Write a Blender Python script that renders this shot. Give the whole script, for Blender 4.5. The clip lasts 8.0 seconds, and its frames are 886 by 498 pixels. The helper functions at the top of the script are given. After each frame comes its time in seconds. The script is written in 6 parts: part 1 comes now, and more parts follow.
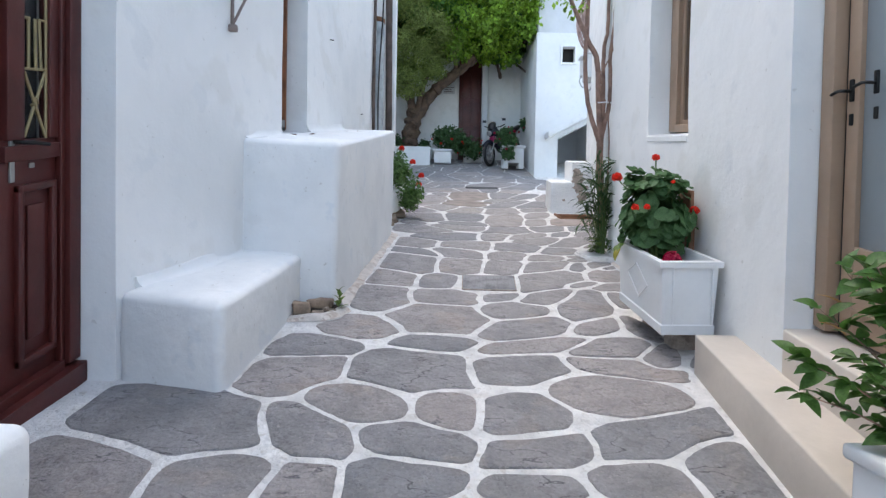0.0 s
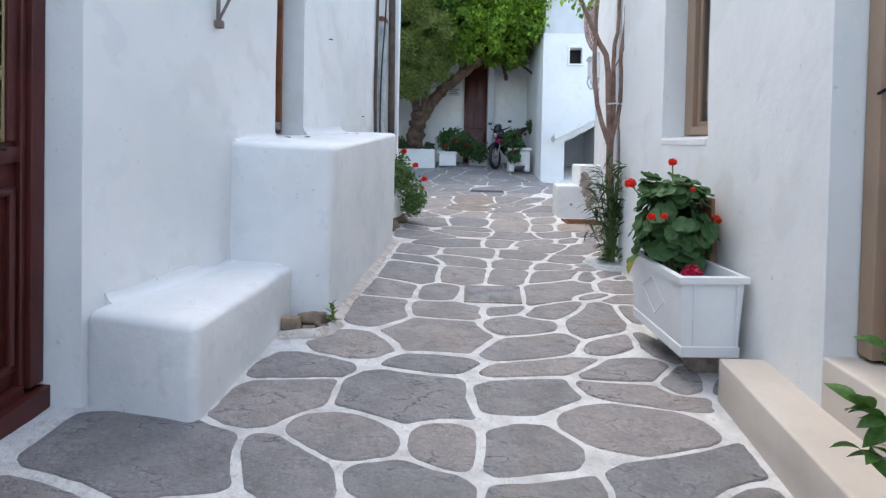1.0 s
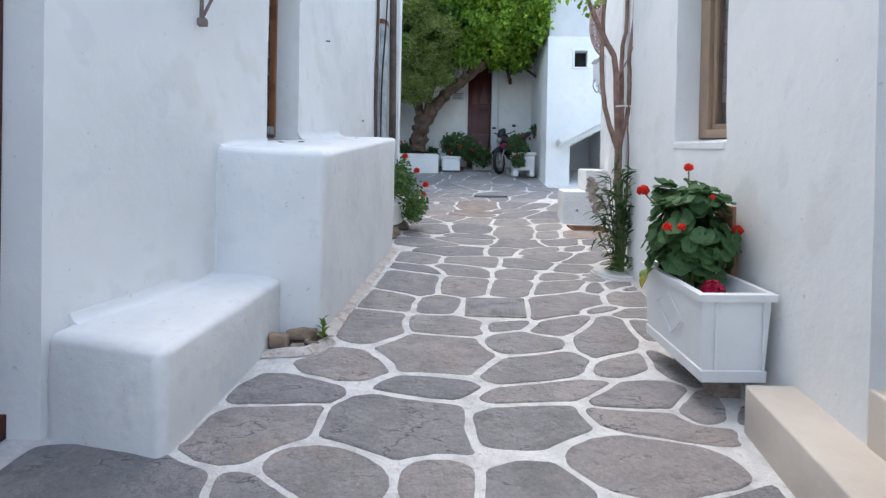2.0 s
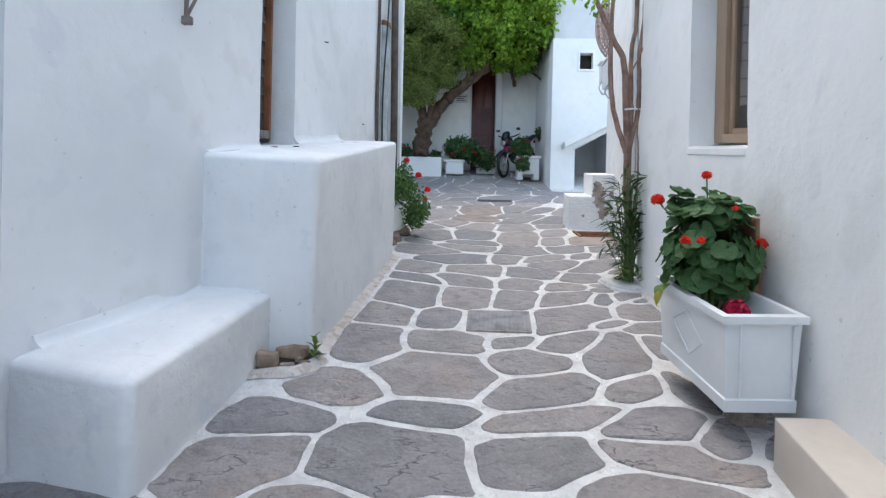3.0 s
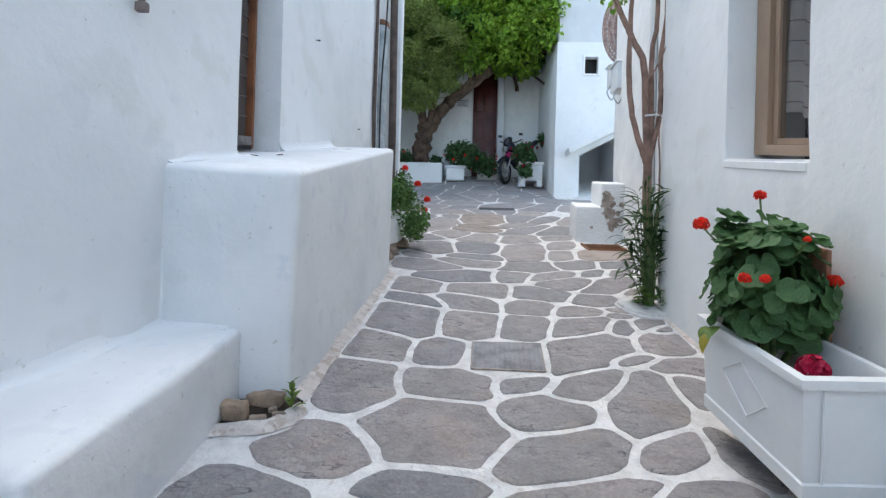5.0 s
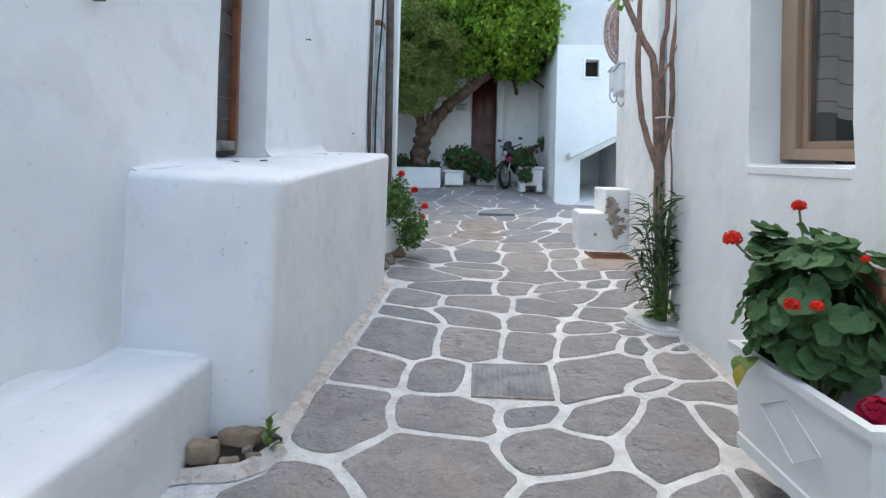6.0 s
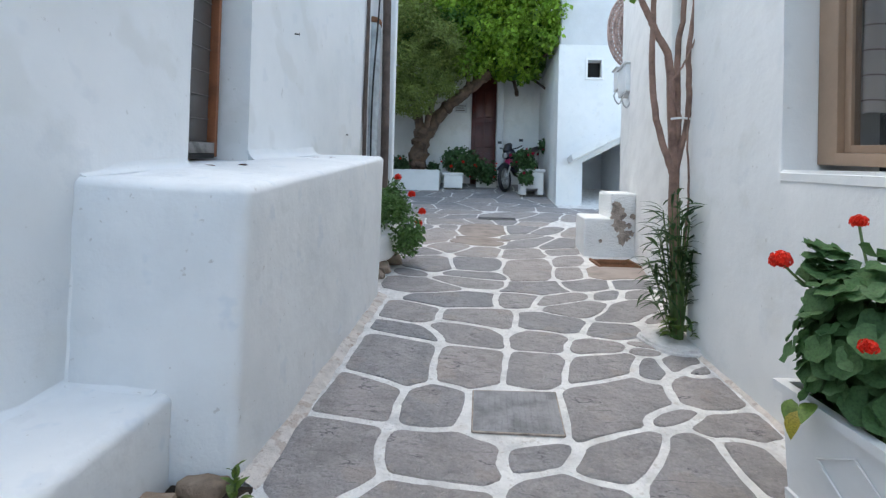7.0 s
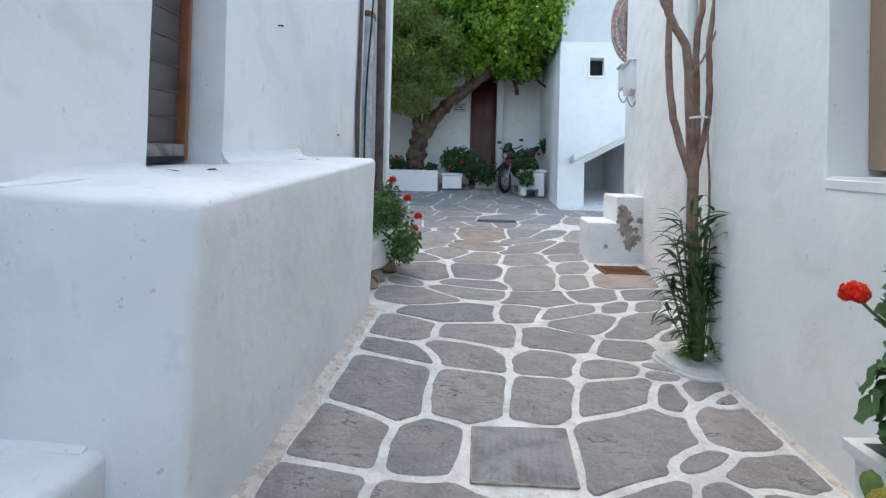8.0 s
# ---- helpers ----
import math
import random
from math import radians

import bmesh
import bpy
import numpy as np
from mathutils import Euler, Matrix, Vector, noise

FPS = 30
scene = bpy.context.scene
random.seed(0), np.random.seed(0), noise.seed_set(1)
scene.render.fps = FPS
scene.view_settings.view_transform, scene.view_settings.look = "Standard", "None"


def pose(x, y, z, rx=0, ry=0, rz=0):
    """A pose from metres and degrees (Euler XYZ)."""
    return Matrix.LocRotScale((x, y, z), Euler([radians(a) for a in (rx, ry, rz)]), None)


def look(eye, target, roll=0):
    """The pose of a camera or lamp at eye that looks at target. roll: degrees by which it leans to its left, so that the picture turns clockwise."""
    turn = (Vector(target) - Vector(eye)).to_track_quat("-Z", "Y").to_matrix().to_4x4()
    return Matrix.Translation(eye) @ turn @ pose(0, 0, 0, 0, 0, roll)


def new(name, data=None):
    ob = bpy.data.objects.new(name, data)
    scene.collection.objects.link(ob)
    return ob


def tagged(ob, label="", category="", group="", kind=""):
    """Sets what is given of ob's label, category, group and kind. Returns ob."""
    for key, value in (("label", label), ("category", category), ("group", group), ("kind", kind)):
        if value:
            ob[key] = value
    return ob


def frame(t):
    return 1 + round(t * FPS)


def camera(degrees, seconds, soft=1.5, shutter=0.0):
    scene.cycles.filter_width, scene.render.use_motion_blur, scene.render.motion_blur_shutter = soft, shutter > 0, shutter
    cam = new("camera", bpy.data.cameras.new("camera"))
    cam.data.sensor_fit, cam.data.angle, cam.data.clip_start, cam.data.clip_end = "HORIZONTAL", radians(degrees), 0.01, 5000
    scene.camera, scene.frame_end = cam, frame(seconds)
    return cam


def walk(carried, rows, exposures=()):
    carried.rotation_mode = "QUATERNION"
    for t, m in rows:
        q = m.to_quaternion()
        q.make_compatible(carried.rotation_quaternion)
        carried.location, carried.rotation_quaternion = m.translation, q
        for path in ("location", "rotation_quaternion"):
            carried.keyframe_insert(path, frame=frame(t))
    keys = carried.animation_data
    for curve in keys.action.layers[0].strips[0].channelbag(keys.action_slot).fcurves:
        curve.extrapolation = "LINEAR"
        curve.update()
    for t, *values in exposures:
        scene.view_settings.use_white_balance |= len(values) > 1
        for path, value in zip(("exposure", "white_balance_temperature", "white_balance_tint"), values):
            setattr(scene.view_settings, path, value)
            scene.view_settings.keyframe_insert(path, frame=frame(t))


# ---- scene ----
cam = camera(84.9, 8.0, soft=1.35)
# seconds, place, pitch, roll, yaw
ROWS = [
    (0.0, -0.000, 0.000, 1.099, -1.29, -1.11, 0.08),
    (0.5, 0.016, 0.113, 1.132, -1.37, -1.21, 0.39),
    (1.0, 0.034, 0.207, 1.148, -1.05, -1.24, 0.78),
    (1.5, 0.050, 0.308, 1.165, -0.75, -1.20, 1.06),
    (3.0, 0.081, 0.572, 1.240, -0.25, -1.28, 1.80),
    (3.5, 0.076, 0.666, 1.267, -0.18, -1.43, 1.88),
    (4.0, 0.063, 0.759, 1.293, -0.06, -1.60, 1.78),
    (4.5, 0.055, 0.859, 1.326, 0.04, -1.70, 1.76),
    (6.0, 0.056, 1.210, 1.410, 0.74, -1.47, 1.63),
    (6.5, 0.057, 1.349, 1.444, 0.90, -1.50, 1.58),
    (7.0, 0.055, 1.482, 1.479, 0.92, -1.61, 1.52),
    (7.5, 0.057, 1.624, 1.519, 0.96, -1.62, 1.48),
    (8.0, 0.066, 1.782, 1.563, 0.85, -1.58, 1.44),
]
walk(cam, [(t, pose(x, y, z, 90 + pitch, roll, yaw)) for t, x, y, z, pitch, roll, yaw in ROWS], [(0.0, 2.19, 7150, 6), (8.0, 2.08, 7100, 2)])

# ---- light: an overcast evening sky over the alley, a broad weak sun ----
world = bpy.data.worlds.new("sky")
scene.world = world
world.use_nodes = True
wn = world.node_tree
sky = wn.nodes.new("ShaderNodeTexSky")
sky.sky_type = "NISHITA"
sky.sun_disc = False
sky.sun_elevation, sky.sun_rotation = radians(69), radians(338)
sky.air_density, sky.dust_density, sky.ozone_density = 1.0, 1.6, 1.2
wn.links.new(sky.outputs["Color"], wn.nodes["Background"].inputs["Color"])
wn.nodes["Background"].inputs["Strength"].default_value = 0.14
sun_data = bpy.data.lights.new("sun", "SUN")
sun_data.energy, sun_data.angle, sun_data.color = 0.24, radians(70), (1.0, 0.96, 0.91)
sun = new("sun", sun_data)
sun.matrix_world = look((-5, -2, 9), (0, 0, 0))


# ---- materials ----
def material(name, color, rough=0.8, metal=0.0, vary=0.12, scale=3.0, fine=60.0, bump=0.2, bump_scale=None, tint=None, island=0.0, per_object=0.0, spec=0.4, stretch=None, spots=None, thin=0.0, other=None, relief=0.02, cleft=0.0):
    """Base colour with stains at two scales and a fine relief."""
    m = bpy.data.materials.new(name)
    m.use_nodes = True
    nt = m.node_tree
    n, l = nt.nodes, nt.links
    b = n["Principled BSDF"]
    b.inputs["Roughness"].default_value, b.inputs["Metallic"].default_value = rough, metal
    b.inputs["Specular IOR Level"].default_value = spec
    co = n.new("ShaderNodeTexCoord")
    big = n.new("ShaderNodeTexNoise")
    big.inputs["Scale"].default_value, big.inputs["Detail"].default_value = scale, 5
    small = n.new("ShaderNodeTexNoise")
    small.inputs["Scale"].default_value, small.inputs["Detail"].default_value = fine, 4
    place = co.outputs["Object"]
    if stretch:
        grain = n.new("ShaderNodeMapping")
        grain.inputs["Scale"].default_value = stretch
        l.new(place, grain.inputs["Vector"])
        place = grain.outputs["Vector"]
    for t in (big, small):
        l.new(place, t.inputs["Vector"])
    mix = n.new("ShaderNodeMix")
    mix.data_type = "RGBA"
    dark = tint or tuple(c * (1 - 2.2 * vary) for c in color)
    mix.inputs["A"].default_value, mix.inputs["B"].default_value = (*dark, 1), (*color, 1)
    ramp = n.new("ShaderNodeMapRange")
    ramp.inputs["From Min"].default_value, ramp.inputs["From Max"].default_value = 0.32, 0.58
    l.new(big.outputs["Fac"], ramp.inputs["Value"])
    l.new(ramp.outputs["Result"], mix.inputs["Factor"])
    hsv = n.new("ShaderNodeHueSaturation")
    color_out = mix.outputs["Result"]
    for size, level, strength, tone in spots or ():
        st = n.new("ShaderNodeTexNoise")
        st.inputs["Scale"].default_value, st.inputs["Detail"].default_value = size, 3
        l.new(place, st.inputs["Vector"])
        sr = n.new("ShaderNodeMapRange")
        sr.inputs["From Min"].default_value, sr.inputs["From Max"].default_value = level, level + 0.05
        sr.inputs["To Max"].default_value = strength
        l.new(st.outputs["Fac"], sr.inputs["Value"])
        sm = n.new("ShaderNodeMix")
        sm.data_type = "RGBA"
        l.new(sr.outputs["Result"], sm.inputs["Factor"])
        l.new(color_out, sm.inputs["A"])
        sm.inputs["B"].default_value = (*tone, 1)
        color_out = sm.outputs["Result"]
    if other:
        oi = n.new("ShaderNodeObjectInfo")
        om = n.new("ShaderNodeMix")
        om.data_type = "RGBA"
        l.new(oi.outputs["Random"], om.inputs["Factor"])
        l.new(color_out, om.inputs["A"])
        tinted = n.new("ShaderNodeMix")
        tinted.data_type, tinted.blend_type = "RGBA", "MULTIPLY"
        tinted.inputs["Factor"].default_value = 1.0
        l.new(color_out, tinted.inputs["A"])
        tinted.inputs["B"].default_value = (*other, 1)
        l.new(tinted.outputs["Result"], om.inputs["B"])
        color_out = om.outputs["Result"]
    crack = None
    if cleft:
        lay = n.new("ShaderNodeMapping")
        lay.inputs["Scale"].default_value, lay.inputs["Rotation"].default_value = (1.0, 2.6, 1.0), (0, 0, 0.25)
        l.new(co.outputs["Object"], lay.inputs["Vector"])
        cn = n.new("ShaderNodeTexNoise")
        cn.inputs["Scale"].default_value, cn.inputs["Detail"].default_value = 3.6, 6
        l.new(lay.outputs["Vector"], cn.inputs["Vector"])
        off = n.new("ShaderNodeMath")
        off.operation = "SUBTRACT"
        off.inputs[1].default_value = 0.47
        l.new(cn.outputs["Fac"], off.inputs[0])
        near = n.new("ShaderNodeMath")
        near.operation = "ABSOLUTE"
        l.new(off.outputs[0], near.inputs[0])
        line = n.new("ShaderNodeMapRange")
        line.inputs["From Min"].default_value, line.inputs["From Max"].default_value = 0.0, 0.013
        line.inputs["To Min"].default_value, line.inputs["To Max"].default_value = 1.0, 0.0
        l.new(near.outputs[0], line.inputs["Value"])
        some = n.new("ShaderNodeMapRange")
        some.inputs["From Min"].default_value, some.inputs["From Max"].default_value = 0.48, 0.60
        l.new(big.outputs["Fac"], some.inputs["Value"])
        crack = n.new("ShaderNodeMath")
        crack.operation = "MULTIPLY"
        l.new(line.outputs["Result"], crack.inputs[0])
        l.new(some.outputs["Result"], crack.inputs[1])
        deep = n.new("ShaderNodeMath")
        deep.operation = "MULTIPLY"
        deep.inputs[1].default_value = cleft
        l.new(crack.outputs[0], deep.inputs[0])
        cm = n.new("ShaderNodeMix")
        cm.data_type = "RGBA"
        l.new(deep.outputs[0], cm.inputs["Factor"])
        l.new(color_out, cm.inputs["A"])
        cm.inputs["B"].default_value = (*[c * 0.3 for c in color], 1)
        color_out = cm.outputs["Result"]
    l.new(color_out, hsv.inputs["Color"])
    val = n.new("ShaderNodeMath")
    val.operation = "MULTIPLY_ADD"
    val.inputs[1].default_value, val.inputs[2].default_value = 2 * vary, 1 - vary
    l.new(small.outputs["Fac"], val.inputs[0])
    last = val
    for amount, node, out in ((island, "ShaderNodeNewGeometry", "Random Per Island"), (per_object, "ShaderNodeObjectInfo", "Random")):
        if amount:
            g = n.new(node)
            a = n.new("ShaderNodeMath")
            a.operation = "MULTIPLY_ADD"
            a.inputs[1].default_value, a.inputs[2].default_value = 2 * amount, 1 - amount
            l.new(g.outputs[out], a.inputs[0])
            p = n.new("ShaderNodeMath")
            p.operation = "MULTIPLY"
            l.new(last.outputs[0], p.inputs[0])
            l.new(a.outputs[0], p.inputs[1])
            last = p
    l.new(last.outputs[0], hsv.inputs["Value"])
    l.new(hsv.outputs["Color"], b.inputs["Base Color"])
    if thin:
        tr_node = n.new("ShaderNodeBsdfTranslucent")
        l.new(hsv.outputs["Color"], tr_node.inputs["Color"])
        blend = n.new("ShaderNodeMixShader")
        blend.inputs["Fac"].default_value = thin
        l.new(b.outputs["BSDF"], blend.inputs[1])
        l.new(tr_node.outputs["BSDF"], blend.inputs[2])
        l.new(blend.outputs["Shader"], n["Material Output"].inputs["Surface"])
    if bump:
        bt = n.new("ShaderNodeTexNoise")
        bt.inputs["Scale"].default_value, bt.inputs["Detail"].default_value = bump_scale or fine, 9
        bt.inputs["Roughness"].default_value = 0.62
        l.new(place, bt.inputs["Vector"])
        bp = n.new("ShaderNodeBump")
        bp.inputs["Strength"].default_value, bp.inputs["Distance"].default_value = bump, relief
        l.new(bt.outputs["Fac"], bp.inputs["Height"])
        l.new(bp.outputs["Normal"], b.inputs["Normal"])
    return m


WHITE = material("whitewash", (0.80, 0.80, 0.79), 0.9, vary=0.035, scale=1.1, fine=7, bump=0.3, bump_scale=4.5, relief=0.03, spec=0.2, tint=(0.735, 0.745, 0.74), spots=((24, 0.70, 0.5, (0.50, 0.48, 0.45)), (2.3, 0.60, 0.3, (0.66, 0.65, 0.61)), (5.0, 0.62, 0.35, (0.68, 0.70, 0.71)), (60, 0.74, 0.6, (0.36, 0.33, 0.30))))
WHITE_ROUGH = material("whitewash_rough", (0.80, 0.80, 0.79), 0.92, vary=0.04, scale=2, fine=25, bump=0.8, bump_scale=16, spec=0.2, stretch=(1, 1, 2.6), relief=0.022)
# whitewash darkened to paint the stair recess's shade; plain grey plaster elsewhere
SOFFIT = material("grey_plaster_recess_shade", (0.62, 0.63, 0.64), 0.9, vary=0.04, scale=2, fine=20, bump=0.2, spec=0.2)
JOINT = material("painted_joint", (0.78, 0.765, 0.75), 0.9, vary=0.10, scale=9, fine=55, bump=1.0, bump_scale=26, relief=0.03, spec=0.2, spots=((26, 0.64, 0.5, (0.50, 0.45, 0.40)), (6, 0.63, 0.3, (0.58, 0.52, 0.47)), (70, 0.70, 0.6, (0.40, 0.36, 0.33))))
SLATE = material("slate", (0.325, 0.320, 0.335), 0.68, vary=0.26, scale=5, fine=70, bump=1.0, bump_scale=12, relief=0.08, tint=(0.248, 0.248, 0.258), per_object=0.14, other=(1.08, 0.985, 0.91), spots=((95, 0.66, 0.55, (0.50, 0.485, 0.47)), (11, 0.60, 0.4, (0.19, 0.185, 0.188)), (3.3, 0.60, 0.3, (0.37, 0.32, 0.285)), (150, 0.735, 0.9, (0.62, 0.61, 0.59))), cleft=1.0)
BEIGE = material("beige_painted_concrete", (0.56, 0.50, 0.44), 0.55, vary=0.05, scale=3, fine=30, bump=0.08)
RED_WOOD = material("oxblood_paint", (0.085, 0.017, 0.014), 0.42, vary=0.15, scale=4, fine=40, bump=0.08)
TAN_WOOD = material("tan_paint", (0.36, 0.25, 0.175), 0.5, vary=0.06, scale=4, fine=40, bump=0.05)
BROWN_WOOD = material("varnished_wood", (0.27, 0.10, 0.045), 0.55, vary=0.2, scale=6, fine=60, bump=0.15)
GREY_WOOD = material("weathered_wood", (0.12, 0.085, 0.07), 0.8, vary=0.25, scale=5, fine=50, bump=0.4)
BOARD = material("stained_board", (0.30, 0.15, 0.09), 0.75, vary=0.2, scale=8, fine=60, bump=0.2)
PLASTIC = material("white_plastic", (0.74, 0.75, 0.75), 0.38, vary=0.03, scale=4, fine=40, bump=0.03)
SOIL = material("soil", (0.05, 0.035, 0.025), 0.95, vary=0.25, scale=12, fine=90, bump=0.9)
BARK = material("bark", (0.30, 0.185, 0.145), 0.85, vary=0.22, scale=9, fine=70, bump=0.6, bump_scale=40)
OLD_BARK = material("old_bark", (0.13, 0.085, 0.06), 0.9, vary=0.3, scale=6, fine=40, bump=0.9, bump_scale=20)
LEAF = material("geranium_leaf", (0.070, 0.15, 0.055), 0.6, vary=0.15, scale=12, fine=80, bump=0.15, thin=0.35, island=0.3)
LEAF_BRIGHT = material("vine_leaf", (0.26, 0.41, 0.05), 0.5, vary=0.2, scale=1.2, fine=60, bump=0.1, thin=0.5, island=0.45, tint=(0.15, 0.28, 0.035))
LEAF_OLIVE = material("grey_green_leaf", (0.27, 0.34, 0.10), 0.6, vary=0.15, scale=1.5, fine=60, bump=0.1, thin=0.5, island=0.4)
LEAF_DARK = material("oleander_leaf", (0.06, 0.12, 0.045), 0.5, vary=0.15, scale=10, fine=80, bump=0.1, thin=0.35, island=0.35)
LEAF_LIME = material("young_leaf", (0.16, 0.26, 0.05), 0.5, vary=0.15, scale=10, fine=80, bump=0.1, thin=0.35, island=0.35)
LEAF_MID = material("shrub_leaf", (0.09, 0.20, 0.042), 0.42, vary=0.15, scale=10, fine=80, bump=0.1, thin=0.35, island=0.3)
LEAF_YELLOW = material("yellowing_leaf", (0.42, 0.36, 0.05), 0.55, vary=0.2, scale=20, fine=80, bump=0.1, thin=0.35, island=0.3)
RED_PETAL = material("scarlet_petal", (0.88, 0.035, 0.014), 0.6, vary=0.12, scale=30, fine=90, bump=0.1, thin=0.35, island=0.2)
PINK_PETAL = material("crimson_petal", (0.50, 0.006, 0.06), 0.6, vary=0.12, scale=30, fine=90, bump=0.1, thin=0.35, island=0.2)
STEM = material("green_stem", (0.10, 0.16, 0.05), 0.6, vary=0.1)
DARK_METAL = material("blackened_iron", (0.02, 0.02, 0.02), 0.45, metal=0.6, vary=0.1, bump=0.05)
STEEL = material("worn_steel", (0.42, 0.42, 0.41), 0.4, metal=0.8, vary=0.12, bump=0.05)
PIPE = material("galvanised_pipe", (0.46, 0.49, 0.50), 0.5, metal=0.35, vary=0.18, scale=5, fine=30, bump=0.1)
BRASS = material("dull_gold_paint", (0.30, 0.235, 0.12), 0.5, metal=0.3, vary=0.12, bump=0.05)
# near-black that paints unlit rooms and shaded gaps
DARK = material("unlit_dark", (0.03, 0.028, 0.026), 0.9, vary=0.2)
RUBBER = material("rubber", (0.018, 0.018, 0.018), 0.75, vary=0.1, bump=0.1)
BIKE_RED = material("dark_fairing", (0.022, 0.024, 0.04), 0.25, vary=0.05, bump=0)
BIKE_PINK = material("magenta_fairing", (0.45, 0.03, 0.13), 0.3, vary=0.05, bump=0)
BIKE_BLACK = material("black_plastic", (0.02, 0.02, 0.025), 0.35, vary=0.05, bump=0)
CLOTH = material("striped_linen", (0.76, 0.71, 0.67), 0.9, vary=0.08, bump=0.2)
STRIPE = material("woven_stripe", (0.33, 0.27, 0.26), 0.9, vary=0.08, bump=0.2)
TERRACOTTA = material("terracotta", (0.38, 0.20, 0.13), 0.85, vary=0.15, bump=0.3)
STONE = material("fieldstone", (0.36, 0.28, 0.22), 0.9, vary=0.2, scale=8, fine=50, bump=0.6)
MARBLE = material("pale_pavers", (0.30, 0.25, 0.225), 0.7, vary=0.15, scale=5, fine=50, bump=0.3, per_object=0.1)
PEEL = material("peeled_plaster", (0.42, 0.35, 0.30), 0.95, vary=0.25, scale=14, fine=60, bump=0.9)


def glass(name, color, rough=0.03, alpha=0.35):
    m = bpy.data.materials.new(name)
    m.use_nodes = True
    b = m.node_tree.nodes["Principled BSDF"]
    b.inputs["Base Color"].default_value = (*color, 1)
    b.inputs["Roughness"].default_value = rough
    b.inputs["Alpha"].default_value = alpha
    return m


GLASS = glass("window_glass", (0.05, 0.055, 0.06), 0.03, 0.2)


# ---- mesh helpers ----
def ground_z(y):
    """Height of the alley, which climbs one in five and steepens at its end."""
    y0 = max(y, -6.0)
    return 0.1985 * y0 + (0.011 * (min(y0, 18) - 9) ** 2 if y0 > 9 else 0)


GRADE = 0.2


def thing(name, at, label, category, group="", kind=""):
    ob = new(name)
    ob.empty_display_size = 0.1
    ob.location = at
    return tagged(ob, label, category, group, kind)


def finish(name, bm, mat, smooth=True):
    bmesh.ops.recalc_face_normals(bm, faces=bm.faces[:])
    me = bpy.data.meshes.new(name)
    bm.to_mesh(me)
    bm.free()
    for m in (mat if isinstance(mat, (list, tuple)) else [mat]):
        me.materials.append(m)
    if smooth:
        me.shade_smooth()
        me.set_sharp_from_angle(angle=radians(40))
    return me


def part(name, bm, mat, parent=None, label="", smooth=True):
    """One mesh object from a bmesh whose coordinates are the place's own."""
    ob = new(name, finish(name, bm, mat, smooth))
    if parent:
        base = parent
        at = Vector()
        while base:
            at += base.location
            base = base.parent
        ob.data.transform(Matrix.Translation(-at))
        ob.parent = parent
    if label:
        ob["label"] = label
    return ob


def single(name, bm, mat, label, category="", group="", kind="", smooth=True):
    return tagged(part(name, bm, mat, None, "", smooth), label, category, group, kind)


def lump(bm, amount, scale=2.5, fine=0.0):
    """Uneven plaster: moves the vertices along their normals."""
    bmesh.ops.recalc_face_normals(bm, faces=bm.faces[:])
    bm.normal_update()
    for v in bm.verts:
        d = noise.noise(v.co * scale) * amount
        if fine:
            d += noise.noise(v.co * scale * 5) * fine
        v.co += v.normal * d


def stops(length, r, step):
    n = max(1, round((length - 2 * r) / step))
    mid = [r + (length - 2 * r) * i / n for i in range(n + 1)]
    soft = (0.2, 0.45, 0.7) if r > 0.02 else (0.4,)
    return [0] + [r * k for k in soft] + mid + [length - r * k for k in reversed(soft)] + [length] if r > 0 else mid


def rbox(bm, size, r=0.02, step=0.15, warp=None):
    """A box from (0,0,0) to size with rounded edges; warp moves each point."""
    r = min(r, min(size) * 0.45)
    axes = [stops(s, r, step) for s in size]
    made = {}

    def vert(i, j, k):
        if (i, j, k) not in made:
            p = Vector((axes[0][i], axes[1][j], axes[2][k]))
            q = Vector([min(max(p[a], r), size[a] - r) for a in range(3)])
            d = p - q
            if d.length > 1e-9:
                p = q + d.normalized() * r
            made[i, j, k] = bm.verts.new(warp(p) if warp else p)
        return made[i, j, k]

    n = [len(a) - 1 for a in axes]
    for a in range(3):
        b, c = (a + 1) % 3, (a + 2) % 3
        for side in (0, n[a]):
            for i in range(n[b]):
                for j in range(n[c]):
                    ids = []
                    for u, w in ((i, j), (i + 1, j), (i + 1, j + 1), (i, j + 1)):
                        key = [0, 0, 0]
                        key[a], key[b], key[c] = side, u, w
                        ids.append(vert(*key))
                    bm.faces.new(ids)
    return bm


def block(bm, plan, low, high, r=0.02, step=0.15):
    """A rounded block on four plan corners (near left, near right, far right, far left) with a height at each, below and above."""
    a, b, c, d = [Vector((*p, 0)) for p in plan]
    size = ((b - a).length, (d - a).length, max(high) - min(low))

    def warp(p):
        u, v, w = p.x / size[0], p.y / size[1], p.z / size[2]
        q = (a * (1 - u) + b * u) * (1 - v) + (d * (1 - u) + c * u) * v
        lo = (low[0] * (1 - u) + low[1] * u) * (1 - v) + (low[3] * (1 - u) + low[2] * u) * v
        hi = (high[0] * (1 - u) + high[1] * u) * (1 - v) + (high[3] * (1 - u) + high[2] * u) * v
        q.z = lo * (1 - w) + hi * w
        return q

    return rbox(bm, size, r, step, warp)


def upright(bm, x0, x1, y0, y1, z0, z1, r=0.006, grade=GRADE, step=5):
    """A block along the alley whose level edges follow the grade; z at y0."""
    g = grade * (y1 - y0)
    return block(bm, [(x0, y0), (x1, y0), (x1, y1), (x0, y1)], [z0, z0, z0 + g, z0 + g], [z1, z1, z1 + g, z1 + g], r, step)


